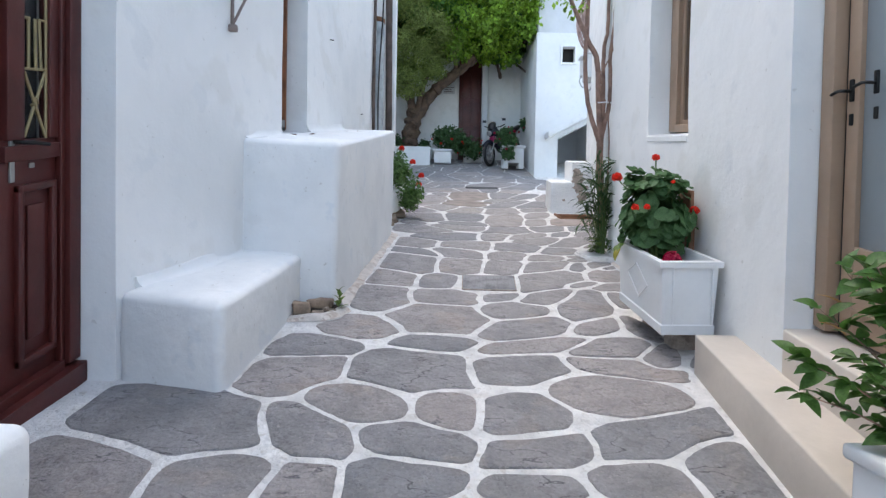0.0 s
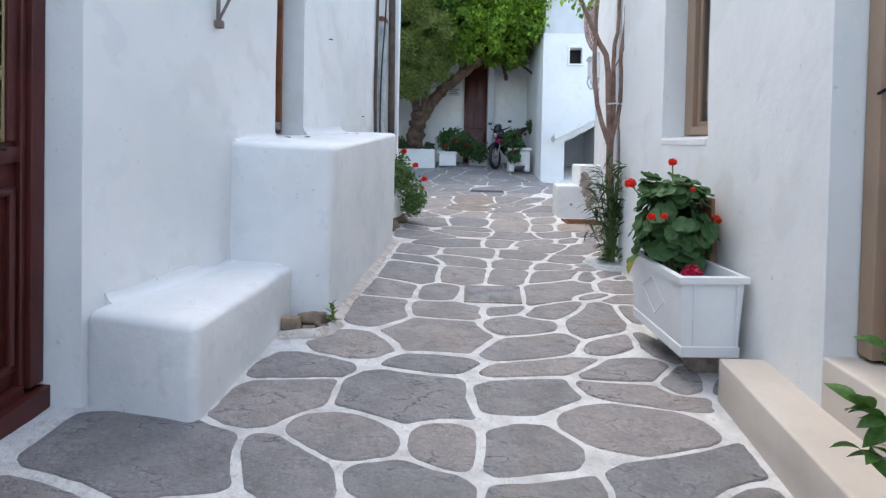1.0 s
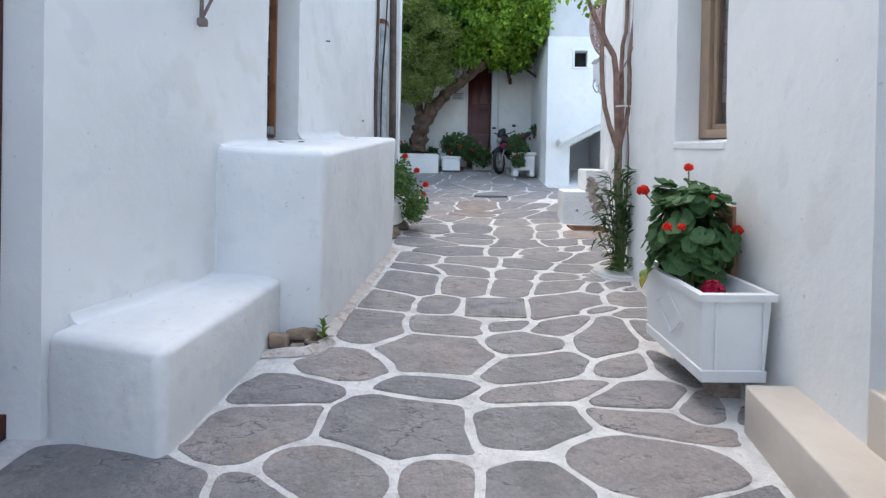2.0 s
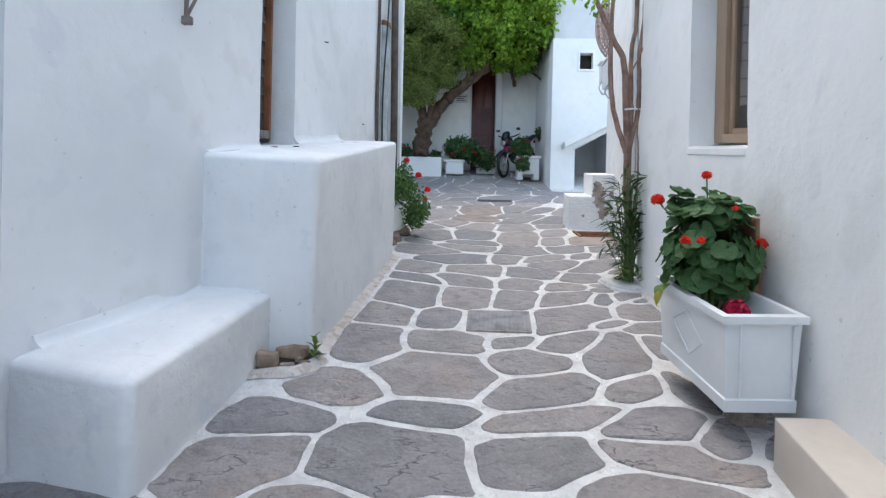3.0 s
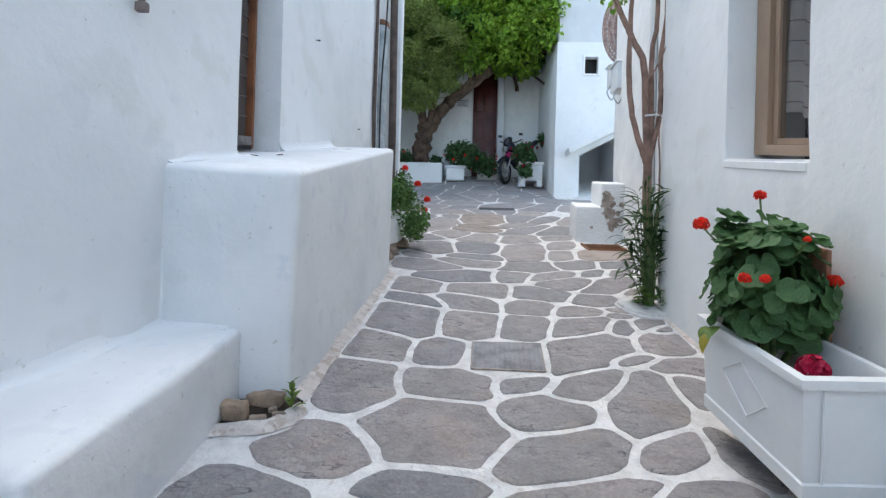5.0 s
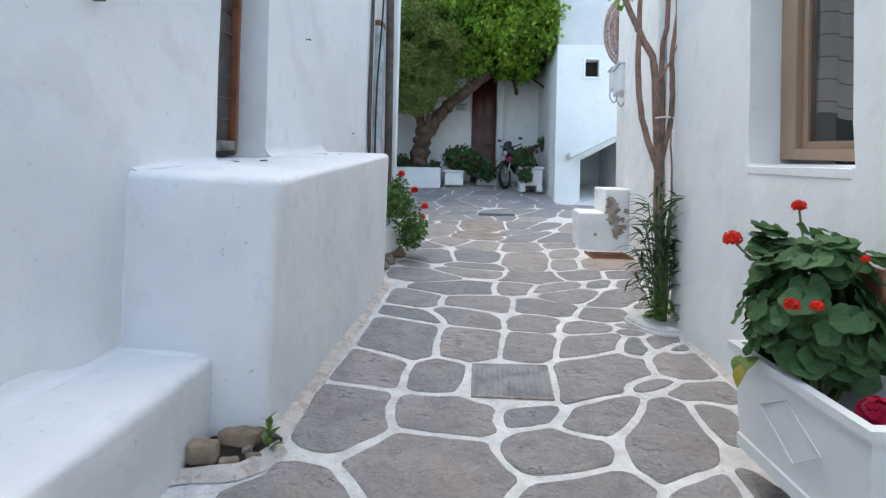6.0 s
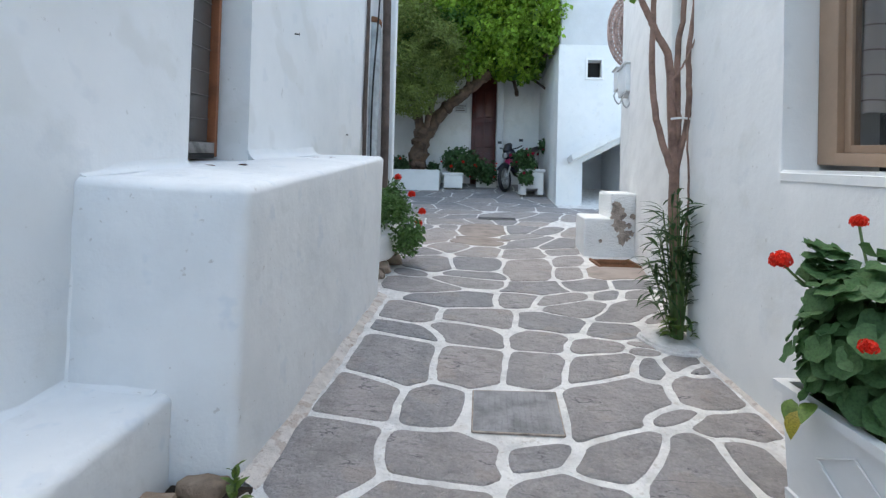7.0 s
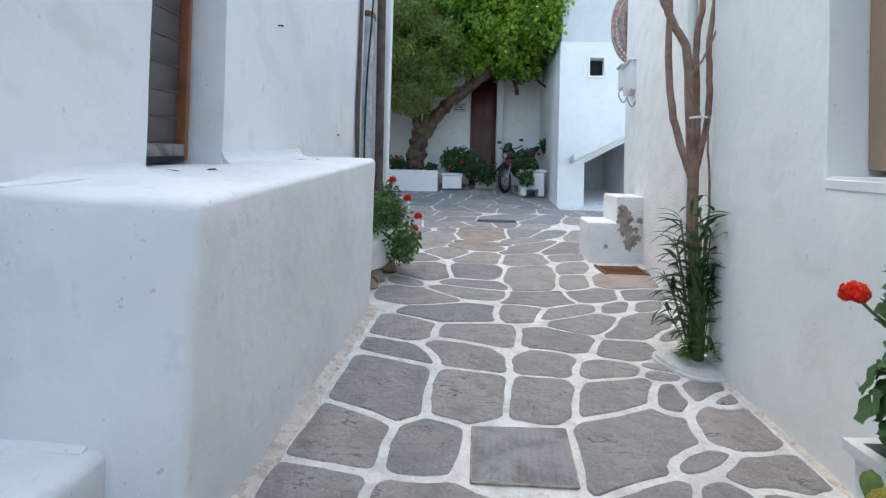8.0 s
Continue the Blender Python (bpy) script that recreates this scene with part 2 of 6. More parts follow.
def tube(bm, pts, radii, sides=8, cap=True):
    """A tapered round rod along points."""
    pts = [Vector(p) for p in pts]
    rings = []
    ref = Vector((0.13, 0.37, 0.92)).normalized()
    for i, p in enumerate(pts):
        t = (pts[min(i + 1, len(pts) - 1)] - pts[max(i - 1, 0)]).normalized()
        if abs(t.dot(ref)) > 0.95:
            ref = Vector((0.9, 0.1, 0.1)).normalized()
        u = t.cross(ref).normalized()
        w = t.cross(u)
        r = radii[i] if isinstance(radii, (list, tuple)) else radii
        rings.append([bm.verts.new(p + (u * math.cos(a) + w * math.sin(a)) * r) for a in [2 * math.pi * k / sides for k in range(sides)]])
    for a, b in zip(rings, rings[1:]):
        for k in range(sides):
            bm.faces.new((a[k], a[(k + 1) % sides], b[(k + 1) % sides], b[k]))
    if cap:
        bm.faces.new(rings[0][::-1])
        bm.faces.new(rings[-1])
    return bm


def curve_points(pts, n=6, wob=0.0, rng=None):
    """Catmull-Rom points through pts."""
    p = [Vector(q) for q in pts]
    p = [2 * p[0] - p[1]] + p + [2 * p[-1] - p[-2]]
    out = []
    for i in range(1, len(p) - 2):
        for k in range(n):
            t = k / n
            q = 0.5 * (2 * p[i] + (p[i + 1] - p[i - 1]) * t + (2 * p[i - 1] - 5 * p[i] + 4 * p[i + 1] - p[i + 2]) * t * t + (3 * p[i] - p[i - 1] - 3 * p[i + 1] + p[i + 2]) * t ** 3)
            if wob and rng:
                q += Vector([rng.uniform(-wob, wob) for _ in range(3)])
            out.append(q)
    return out + [p[-2]]


def wall(bm, path, low, high, inward, openings=(), step=0.16, grade=GRADE, batter=0.0, rough=0.008, edge=0.03, scale=1.6):
    """A thick wall along plan points, on the ground line, with openings (y0, y1, z0, z1) given by heights at their near edge.
    inward: the plan vector from its face to its back. low and high are heights over the ground's grade line."""
    ys = {round(p[1], 4) for p in path}
    y_min, y_max = path[0][1], path[-1][1]
    y = y_min
    while y < y_max:
        ys.add(round(y, 4))
        y += step
    hs = set()
    h = low
    while h < high:
        hs.add(round(h, 4))
        h += step * 1.2
    hs.add(high)
    holes = []
    for y0, y1, z0, z1 in openings:
        h0, h1 = z0 - grade * y0, z1 - grade * y0
        holes.append((y0, y1, h0, h1))
    for y0, y1, h0, h1 in holes:
        ys = {v for v in ys if min(abs(v - y0), abs(v - y1)) > 0.05} | {y0, y1}
        hs = {v for v in hs if min(abs(v - h0), abs(v - h1)) > 0.05} | {h0, h1}
    for e in (y_min, y_max):
        ys = {v for v in ys if abs(v - e) > 0.03} | {e}
    ys, hs = sorted(ys), sorted(hs)

    def face_x(y):
        for p, q in zip(path, path[1:]):
            if y <= q[1] + 1e-6:
                return p[0] + (q[0] - p[0]) * (y - p[1]) / (q[1] - p[1])
        return path[-1][0]

    front, back = {}, {}
    inw = Vector((*inward, 0))
    for i, y in enumerate(ys):
        for j, h in enumerate(hs):
            p = Vector((face_x(y), y, h + grade * y))
            p += inw.normalized() * (batter * (h - low) + rough * noise.noise(p * scale) + rough * 0.35 * noise.noise(p * scale * 5))
            front[i, j] = p
            back[i, j] = Vector((face_x(y), y, h + grade * y)) + inw
    solid = {}
    for i in range(len(ys) - 1):
        for j in range(len(hs) - 1):
            cy, ch = (ys[i] + ys[i + 1]) / 2, (hs[j] + hs[j + 1]) / 2
            if not any(a < cy < b and c < ch < d for a, b, c, d in holes):
                solid[i, j] = True
    fv, bv = {}, {}

    def f(k):
        if k not in fv:
            fv[k] = bm.verts.new(front[k])
        return fv[k]

    def b(k):
        if k not in bv:
            bv[k] = bm.verts.new(back[k])
        return bv[k]

    rims = []
    for i, j in solid:
        c = [(i, j), (i + 1, j), (i + 1, j + 1), (i, j + 1)]
        bm.faces.new([f(k) for k in c])
        bm.faces.new([b(k) for k in reversed(c)])
        for (k, m), nb in zip(zip(c, c[1:] + c[:1]), ((i, j - 1), (i + 1, j), (i, j + 1), (i - 1, j))):
            if nb not in solid:
                bm.faces.new((f(m), f(k), b(k), b(m)))
                rims.append((f(k), f(m)))
    edges = [e for e in (bm.edges.get(p) for p in rims) if e]
    if edge:
        bmesh.ops.bevel(bm, geom=edges, offset=edge, segments=3, profile=0.5, affect="EDGES", clamp_overlap=True)
    return bm


def poly_prism(bm, outline, z0, z1):
    """An upright prism on a plan outline; z0 and z1 are numbers or functions of (x, y)."""
    lo = z0 if callable(z0) else (lambda x, y: z0)
    hi = z1 if callable(z1) else (lambda x, y: z1)
    a = [bm.verts.new((x, y, lo(x, y))) for x, y in outline]
    b = [bm.verts.new((x, y, hi(x, y))) for x, y in outline]
    n = len(a)
    bm.faces.new(a[::-1])
    bm.faces.new(b)
    for i in range(n):
        bm.faces.new((a[i], a[(i + 1) % n], b[(i + 1) % n], b[i]))
    return bm


# ---- the ground and the large walls ----
bm = bmesh.new()
gx = [-40, -12, -5, -2.5, -1.5, -0.5, 0.5, 1.5, 2.5, 3.5, 6, 14, 40]
gy = [-60, -20, -6, -3] + [-2 + 0.5 * i for i in range(41)] + [22, 30, 60, 140]
grid = [[bm.verts.new((x, y, ground_z(y) - 0.003)) for x in gx] for y in gy]
for j in range(len(gy) - 1):
    for i in range(len(gx) - 1):
        bm.faces.new((grid[j][i], grid[j][i + 1], grid[j + 1][i + 1], grid[j + 1][i]))
single("ground", bm, JOINT, "whitewashed mortar bed of the stone-paved alley", "ground", kind="structure")

# left house, with the doorway, and the window above the masonry block
LEFT_DOOR = (1.18, 2.165, 0.1, 2.75)
LEFT_WINDOW = (3.88, 4.55, 1.86, 3.45)
bm = bmesh.new()
wall(bm, [(-1.72, -3.0), (-1.60, 1.0), (-1.47, 2.15), (-1.32, 3.0), (-1.30, 4.6), (-1.22, 5.6), (-1.06, 7.9)], -0.4, 5.2, (-0.45, 0), [LEFT_DOOR, LEFT_WINDOW], edge=0.02)
single("wall_west", bm, WHITE, "whitewashed plaster house wall with uneven surface", "wall", kind="structure")

# right house, with the shop door and the window
RIGHT_DOOR = (1.05, 1.96, 0.45, 3.1)
RIGHT_WINDOW = (3.03, 3.79, 1.78, 3.1)
bm = bmesh.new()
wall(bm, [(1.42, -3.0), (1.38, 1.0), (1.385, 1.96), (1.50, 3.0), (1.57, 3.8), (1.61, 4.76)], -0.4, 5.0, (0.45, 0), [RIGHT_DOOR, RIGHT_WINDOW], edge=0.03)
single("wall_east", bm, WHITE, "whitewashed plaster shop wall with rounded corners", "wall", kind="structure")

# rough wall behind the climbing tree
bm = bmesh.new()
wall(bm, [(1.66, 4.79), (2.40, 8.0), (3.01, 10.4)], -0.4, 6.5, (0.5, 0), (), rough=0.012, edge=0.03)
single("wall_east_rear", bm, WHITE_ROUGH, "rough brush-painted white rubble wall", "wall", kind="structure")

# house with the outside stair: front wall with the recess under the stair
def face_prism(bm, outline, y0, y1):
    """A prism on an outline of (x, z), from y0 to y1."""
    a = [bm.verts.new((x, y0, z)) for x, z in outline]
    b = [bm.verts.new((x, y1, z)) for x, z in outline]
    n = len(a)
    bm.faces.new(a)
    bm.faces.new(b[::-1])
    for i in range(n):
        bm.faces.new((a[(i + 1) % n], a[i], b[i], b[(i + 1) % n]))
    return bm


bm = bmesh.new()
face_prism(bm, [(2.42, 2.3), (3.04, 2.3), (3.04, 3.86), (6.5, 5.75), (6.5, 6.70), (3.46, 6.70), (3.46, 5.88), (3.09, 5.88), (3.09, 6.34), (3.46, 6.34), (3.46, 6.70), (2.42, 6.70)], 13.2, 13.6)
single("wall_stair_house", bm, WHITE, "white house front with a recess under the outside stair", "wall", kind="structure", smooth=False)
bm = bmesh.new()
block(bm, [(2.42, 13.602), (2.85, 13.602), (2.85, 17), (2.42, 17)], [2.4] * 4, [6.70] * 4, 0.02, 0.6)
single("wall_stair_house_side", bm, WHITE, "white side wall of the stair house", "wall", kind="structure")
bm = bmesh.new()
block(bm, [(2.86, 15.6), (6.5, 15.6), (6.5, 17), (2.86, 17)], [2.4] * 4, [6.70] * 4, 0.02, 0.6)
single("wall_recess", bm, SOFFIT, "back of the recess under the stair, shade painted grey", "wall", kind="structure")
# side and ceiling added to close the recess against sky light
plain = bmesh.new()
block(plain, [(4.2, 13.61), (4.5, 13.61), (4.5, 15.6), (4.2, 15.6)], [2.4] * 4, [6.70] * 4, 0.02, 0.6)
single("wall_recess_side", plain, SOFFIT, "added side of the recess, shade painted grey", "wall", kind="structure")
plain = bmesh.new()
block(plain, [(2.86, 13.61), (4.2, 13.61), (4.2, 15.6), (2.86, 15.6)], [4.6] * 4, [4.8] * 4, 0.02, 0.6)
single("ceiling_recess", plain, SOFFIT, "added ceiling of the recess, shade painted grey", "ceiling", kind="structure")
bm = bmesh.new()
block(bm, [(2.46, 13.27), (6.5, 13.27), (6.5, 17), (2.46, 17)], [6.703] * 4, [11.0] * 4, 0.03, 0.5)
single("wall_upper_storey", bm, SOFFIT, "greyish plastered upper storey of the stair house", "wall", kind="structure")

# the end of the alley
bm = bmesh.new()
block(bm, [(-7, 15.9), (2.6, 15.9), (2.6, 16.4), (-7, 16.4)], [3.0] * 4, [8.2] * 4, 0.03, 0.6)
single("wall_north", bm, WHITE, "white end wall shaded by foliage", "wall", kind="structure")
# tall wall hidden from the camera, added to cut sky light here
bm = bmesh.new()
block(bm, [(-2.8, 8.1), (-2.35, 8.1), (-2.35, 15.88), (-2.8, 15.88)], [1.0] * 4, [9.0] * 4, 0.03, 0.6)
single("wall_northwest", bm, WHITE, "unseen white side yard wall added to shade the alley end", "wall", kind="structure")

# masonry block and bench along the left house
def cove(line, side, up, r, base=(0, 0, 0), wob=0.3):
    """A hollow plaster fillet along a line in a corner; side and up point out along its two walls."""
    bm = bmesh.new()
    pts = curve_points(line, 8)
    side, up = Vector(side).normalized(), Vector(up).normalized()
    rows = []
    for p in pts:
        q = r * (1 + wob * noise.noise(p * 5))
        arc = [p - side * 0.02 - up * 0.02, p + side * q - up * 0.01]
        for k in range(5):
            a = k * math.pi / 8
            arc.append(p + side * q * (1 - math.sin(a)) + up * q * (1 - math.cos(a)))
        arc.append(p + up * q - side * 0.01)
        rows.append([bm.verts.new(v) for v in arc])
    n = len(rows[0])
    for c, d in zip(rows, rows[1:]):
        for k in range(n):
            bm.faces.new((c[k], c[(k + 1) % n], d[(k + 1) % n], d[k]))
    bm.faces.new(rows[0][::-1])
    bm.faces.new(rows[-1])
    return bm


LIMEWORN = material("worn_limewash", (0.79, 0.79, 0.78), 0.92, vary=0.04, scale=1.6, fine=9, bump=0.4, bump_scale=5, relief=0.03, spec=0.15, tint=(0.70, 0.71, 0.71), spots=((4.2, 0.60, 0.22, (0.60, 0.60, 0.59)), (6.5, 0.63, 0.28, (0.56, 0.61, 0.66)), (30, 0.70, 0.5, (0.46, 0.42, 0.38)), (60, 0.74, 0.6, (0.36, 0.33, 0.30))))
tall = thing("masonry_block", (-1.0, 4.4, 0.9), "tall whitewashed masonry block with rounded edges", "masonry block")
bm = bmesh.new()
block(bm, [(-1.36, 3.18), (-0.70, 3.18), (-0.60, 5.68), (-1.20, 5.70)], [0.5, 0.5, 1.0, 1.0], [1.73, 1.70, 2.335, 2.35], 0.045, 0.1)
lump(bm, 0.016, 2.2, 0.004)
part("body", bm, LIMEWORN, tall)
part("cove", cove([(-1.325, 3.19, 0.95), (-1.33, 3.19, 1.3), (-1.33, 3.19, 1.72)], (1, 0.1, 0), (0, -1, 0), 0.05), WHITE, tall, "smooth plaster fillet against the house wall")
part("cove", cove([(-1.325, 3.2, 1.735), (-1.31, 3.5, 1.81), (-1.30, 3.87, 1.90)], (1, 0, 0), (0, -0.24, 1), 0.035), WHITE, tall)
part("cove", cove([(-1.295, 4.56, 2.065), (-1.26, 5.0, 2.175), (-1.215, 5.68, 2.345)], (1, 0, 0), (0, -0.24, 1), 0.06), WHITE, tall)
low_bench = thing("bench", (-1.15, 2.65, 0.5), "low whitewashed masonry bench beside the tall block", "bench")
bm = bmesh.new()
block(bm, [(-1.47, 2.17), (-0.935, 2.055), (-0.935, 3.22), (-1.36, 3.22)], [0.3, 0.3, 0.5, 0.5], [0.83, 0.80, 0.972, 0.99], 0.05, 0.1)
lump(bm, 0.016, 2.6, 0.004)
part("body", bm, LIMEWORN, low_bench)
part("cove", cove([(-1.435, 2.27, 0.838), (-1.40, 2.5, 0.873), (-1.35, 2.85, 0.93), (-1.325, 3.18, 0.982)], (1, -0.15, 0), (0, -0.15, 1), 0.05), WHITE, low_bench, "smooth plaster fillet against the house wall")
part("cove", cove([(-1.33, 3.185, 0.985), (-1.15, 3.185, 0.98), (-0.99, 3.185, 0.972)], (0, -1, -0.1), (0, 0, 1), 0.035), WHITE, low_bench)


def fillet(points, width, height, label):
    """A rough worn mortar strip along the foot of a wall."""
    bm = bmesh.new()
    rows = []
    line = curve_points([(x, y, 0) for x, y in points], 14)
    for k, p in enumerate(line):
        w = width * (1 + 0.5 * noise.noise(p * 9))
        h = height * (1 + 0.6 * noise.noise(p * 7 + Vector((3, 0, 0))))
        t = (line[min(k + 1, len(line) - 1)] - line[max(k - 1, 0)]).normalized()
        side = Vector((t.y, -t.x, 0))
        z = ground_z(p.y)
        rows.append([bm.verts.new(q) for q in (p - side * 0.03 + Vector((0, 0, z - 0.02)), p - side * 0.03 + Vector((0, 0, z + h)), p + side * w * 0.4 + Vector((0, 0, z + h * 0.45)), p + side * w + Vector((0, 0, z - 0.004)))])
    for a, b in zip(rows, rows[1:]):
        for i in range(3):
            bm.faces.new((a[i], a[i + 1], b[i + 1], b[i]))
    single("mortar_trim", bm, WORN, label, "trim", kind="structure")


WORN = material("worn_mortar", (0.66, 0.60, 0.55), 0.95, vary=0.1, scale=10, fine=60, bump=1.0, bump_scale=30, spec=0.2, spots=((14, 0.56, 0.6, (0.42, 0.33, 0.27)), (30, 0.62, 0.5, (0.30, 0.24, 0.20))))
fillet([(-0.68, 3.2), (-0.655, 4.0), (-0.62, 5.0), (-0.585, 5.7)], 0.055, 0.03, "worn brownish mortar strip at the foot of the block")
fillet([(1.60, 4.55), (1.585, 4.2), (1.565, 3.7), (1.52, 3.1), (1.46, 2.45)][::1], 0.03, 0.015, "worn mortar strip at the foot of the shop wall")

fillet([(-0.95, 2.93), (-0.82, 2.94), (-0.70, 2.98), (-0.61, 3.12)], 0.035, 0.03, "rough mortar edging round the stony corner")

# beige steps of the shop door
bm = bmesh.new()
block(bm, [(1.085, 1.22), (1.52, 1.22), (1.50, 2.36), (1.235, 2.36)], [0.15, 0.15, 0.4, 0.4], [0.425, 0.425, 0.655, 0.655], 0.018, 0.2)
single("step", bm, BEIGE, "beige painted lower step of the shop door", "step", "shop steps")
bm = bmesh.new()
block(bm, [(1.32, 1.0), (1.62, 1.0), (1.62, 1.97), (1.385, 1.97)], [0.1, 0.1, 0.4, 0.4], [0.56, 0.56, 0.762, 0.762], 0.018, 0.2)
single("step", bm, BEIGE, "beige painted upper step under the shop door", "step", "shop steps")

# what closes the place: the houses' bodies, and the alley behind
def plain_block(name, x0, x1, y0, y1, z0, z1, mat, label):
    bm = bmesh.new()
    block(bm, [(x0, y0), (x1, y0), (x1, y1), (x0, y1)], [z0] * 4, [z1] * 4, 0.02, 2.0)
    single(name, bm, mat, label, "wall", kind="structure")


# solid near-black blocks paint the darkness of the rooms behind the openings
plain_block("wall_west_inner", -6.0, -2.6, -3.0, 7.85, -1.5, 5.0, DARK, "near-black block standing in for the unlit left house")
plain_block("wall_east_inner", 2.5, 6.0, -3.0, 4.75, -1.5, 5.0, DARK, "near-black block standing in for the unlit shop")
plain_block("wall_south", -5.0, 5.0, -7.5, -7.0, -2.5, 3.0, WHITE, "plain white wall closing the alley behind")
# roof slabs out of view stop sky light leaking in behind the walls
for name, x0, x1, path_y in (("ceiling_west", -6.0, -1.75, 7.88), ("ceiling_east", 1.62, 6.0, 4.76)):
    bm = bmesh.new()
    block(bm, [(x0, -3.0), (x1, -3.0), (x1, path_y), (x0, path_y)], [3.65 - 0.6] * 4, [5.2, 5.2, 5.8, 5.8], 0.02, 2.0)
    single(name, bm, WHITE, "unseen flat white roof added to keep sky light out", "ceiling", kind="structure")


# ---- the left doorway ----
def along(bm, x0, x1, y0, y1, z0, z1, ref, grade=0.27, r=0.004):
    """A block in a door or window plane beside the alley; heights are those at y = ref."""
    lo, hi = z0 + grade * (y0 - ref), z1 + grade * (y0 - ref)
    return upright(bm, x0, x1, y0, y1, lo, hi, r, grade)


door = thing("door_1", (-1.62, 1.7, 0.34), "dark oxblood wooden door with glazed grille panels", "door", kind="structure")
DX = -1.62
bm = bmesh.new()
along(bm, DX - 0.07, DX, 2.10, 2.163, 0.52, 2.9, 2.1)
along(bm, DX - 0.10, DX - 0.02, 2.075, 2.099, 0.52, 2.9, 2.1)
part("frame", bm, RED_WOOD, door)
bm = bmesh.new()
along(bm, DX - 0.07, DX + 0.03, 1.18, 2.163, 0.36, 0.45, 1.9)
part("threshold", bm, RED_WOOD, door)
# the leaf stands a little further up the alley than its first line
LEAF_Y, LEAF_Z = 0.055, -0.055
LEAF_AT = 1.9


def on_leaf(x0, x1, y0, y1, z0, z1, ref, r=0.004):
    return along(bmesh.new(), x0, x1, y0 + LEAF_Y, y1 + LEAF_Y, z0 + LEAF_Z, z1 + LEAF_Z, ref + LEAF_Y, r=r)


leaf = part("leaf", on_leaf(DX - 0.08, DX - 0.045, 1.20, 2.02, 0.46, 1.52, LEAF_AT), RED_WOOD, door)
for name, y0, y1, z0, z1, d in (("stile", 1.975, 2.02, 1.52, 2.7, 0.008), ("stile", 1.78, 1.855, 1.52, 2.7, 0.008), ("rail", 1.76, 2.02, 1.44, 1.50, 0.016), ("kickboard", 1.22, 2.03, 0.48, 0.56, 0.03)):
    part(name, on_leaf(DX - 0.08, DX - 0.04 + d, y0, y1, z0, z1, LEAF_AT), RED_WOOD, leaf)
for y0, y1, z0, z1 in ((1.82, 1.845, 0.63, 1.345), (1.98, 2.005, 0.63, 1.345), (1.82, 2.005, 1.315, 1.345), (1.82, 2.005, 0.63, 0.66)):
    part("moulding", on_leaf(DX - 0.05, DX - 0.022, y0, y1, z0, z1, LEAF_AT, r=0.008), RED_WOOD, leaf)
part("panel", on_leaf(DX - 0.05, DX - 0.034, 1.872, 1.955, 0.72, 1.26, LEAF_AT, r=0.006), RED_WOOD, leaf)
part("pane", on_leaf(DX - 0.07, DX - 0.064, 1.85, 1.98, 1.52, 2.7, LEAF_AT, r=0.001), GLASS, leaf)
# added sheet paints the darkness seen through the grille pane
part("backing", on_leaf(DX - 0.12, DX - 0.10, 1.80, 1.99, 1.50, 2.7, LEAF_AT, r=0.001), DARK, leaf, "near-black sheet added to darken the grille glass")


def on_door(y, z):
    return (DX - 0.045, y + LEAF_Y, z + LEAF_Z + 0.27 * (y - 1.9))


for a, b in (((1.865, 1.53), (1.965, 1.79)), ((1.965, 1.53), (1.865, 1.79)), ((1.86, 1.80), (1.97, 1.80)), ((1.885, 1.80), (1.885, 2.0)), ((1.945, 1.80), (1.935, 2.0)), ((1.968, 1.52), (1.968, 2.6)), ((1.92, 1.80), (1.915, 2.0)), ((1.86, 2.0), (1.89, 2.0)), ((1.93, 2.0), (1.97, 2.0))):
    part("grille_bar", tube(bmesh.new(), [on_door(*a), on_door(*b)], 0.006, 6), BRASS, leaf, "dull gold wrought grille bar")
part("grille_knot", tube(bmesh.new(), [on_door(1.903, 1.66), on_door(1.915, 1.64), on_door(1.915, 1.685), on_door(1.925, 1.66)], 0.009, 6), BRASS, leaf)
plate = part("handle_plate", on_leaf(DX - 0.05, DX - 0.036, 1.795, 1.815, 1.36, 1.6, LEAF_AT, r=0.003), STEEL, door, "worn steel handle plate")
part("lever", tube(bmesh.new(), curve_points([(DX - 0.03, 1.86, 1.435), (DX + 0.005, 1.865, 1.435), (DX + 0.012, 1.905, 1.442), (DX + 0.01, 1.975, 1.45)], 4), 0.008, 8), DARK_METAL, plate)
part("letter_plate", on_leaf(DX - 0.047, DX - 0.040, 1.885, 1.91, 1.405, 1.425, LEAF_AT, r=0.002), STEEL, door, "small pale metal plate")

bm = bmesh.new()
block(bm, [(-1.55, 0.8), (-1.03, 0.8), (-1.03, 1.22), (-1.55, 1.22)], [0.1] * 4, [0.58, 0.575, 0.615, 0.62], 0.04, 0.1)
lump(bm, 0.01, 3, 0.002)
single("bench", bm, WHITE, "low whitewashed masonry seat beside the red door", "bench")

# ---- the left window over the masonry block ----
material("silvered_batten", (0.15, 0.14, 0.13), 0.7, vary=0.15)
SILVER_WOOD = material("silvered_wood", (0.27, 0.25, 0.24), 0.85, vary=0.3, scale=7, fine=60, bump=0.5)
win = thing("window_1", (-1.49, 4.2, 2.1), "brown wooden window with dark louvred panes", "window", kind="structure")
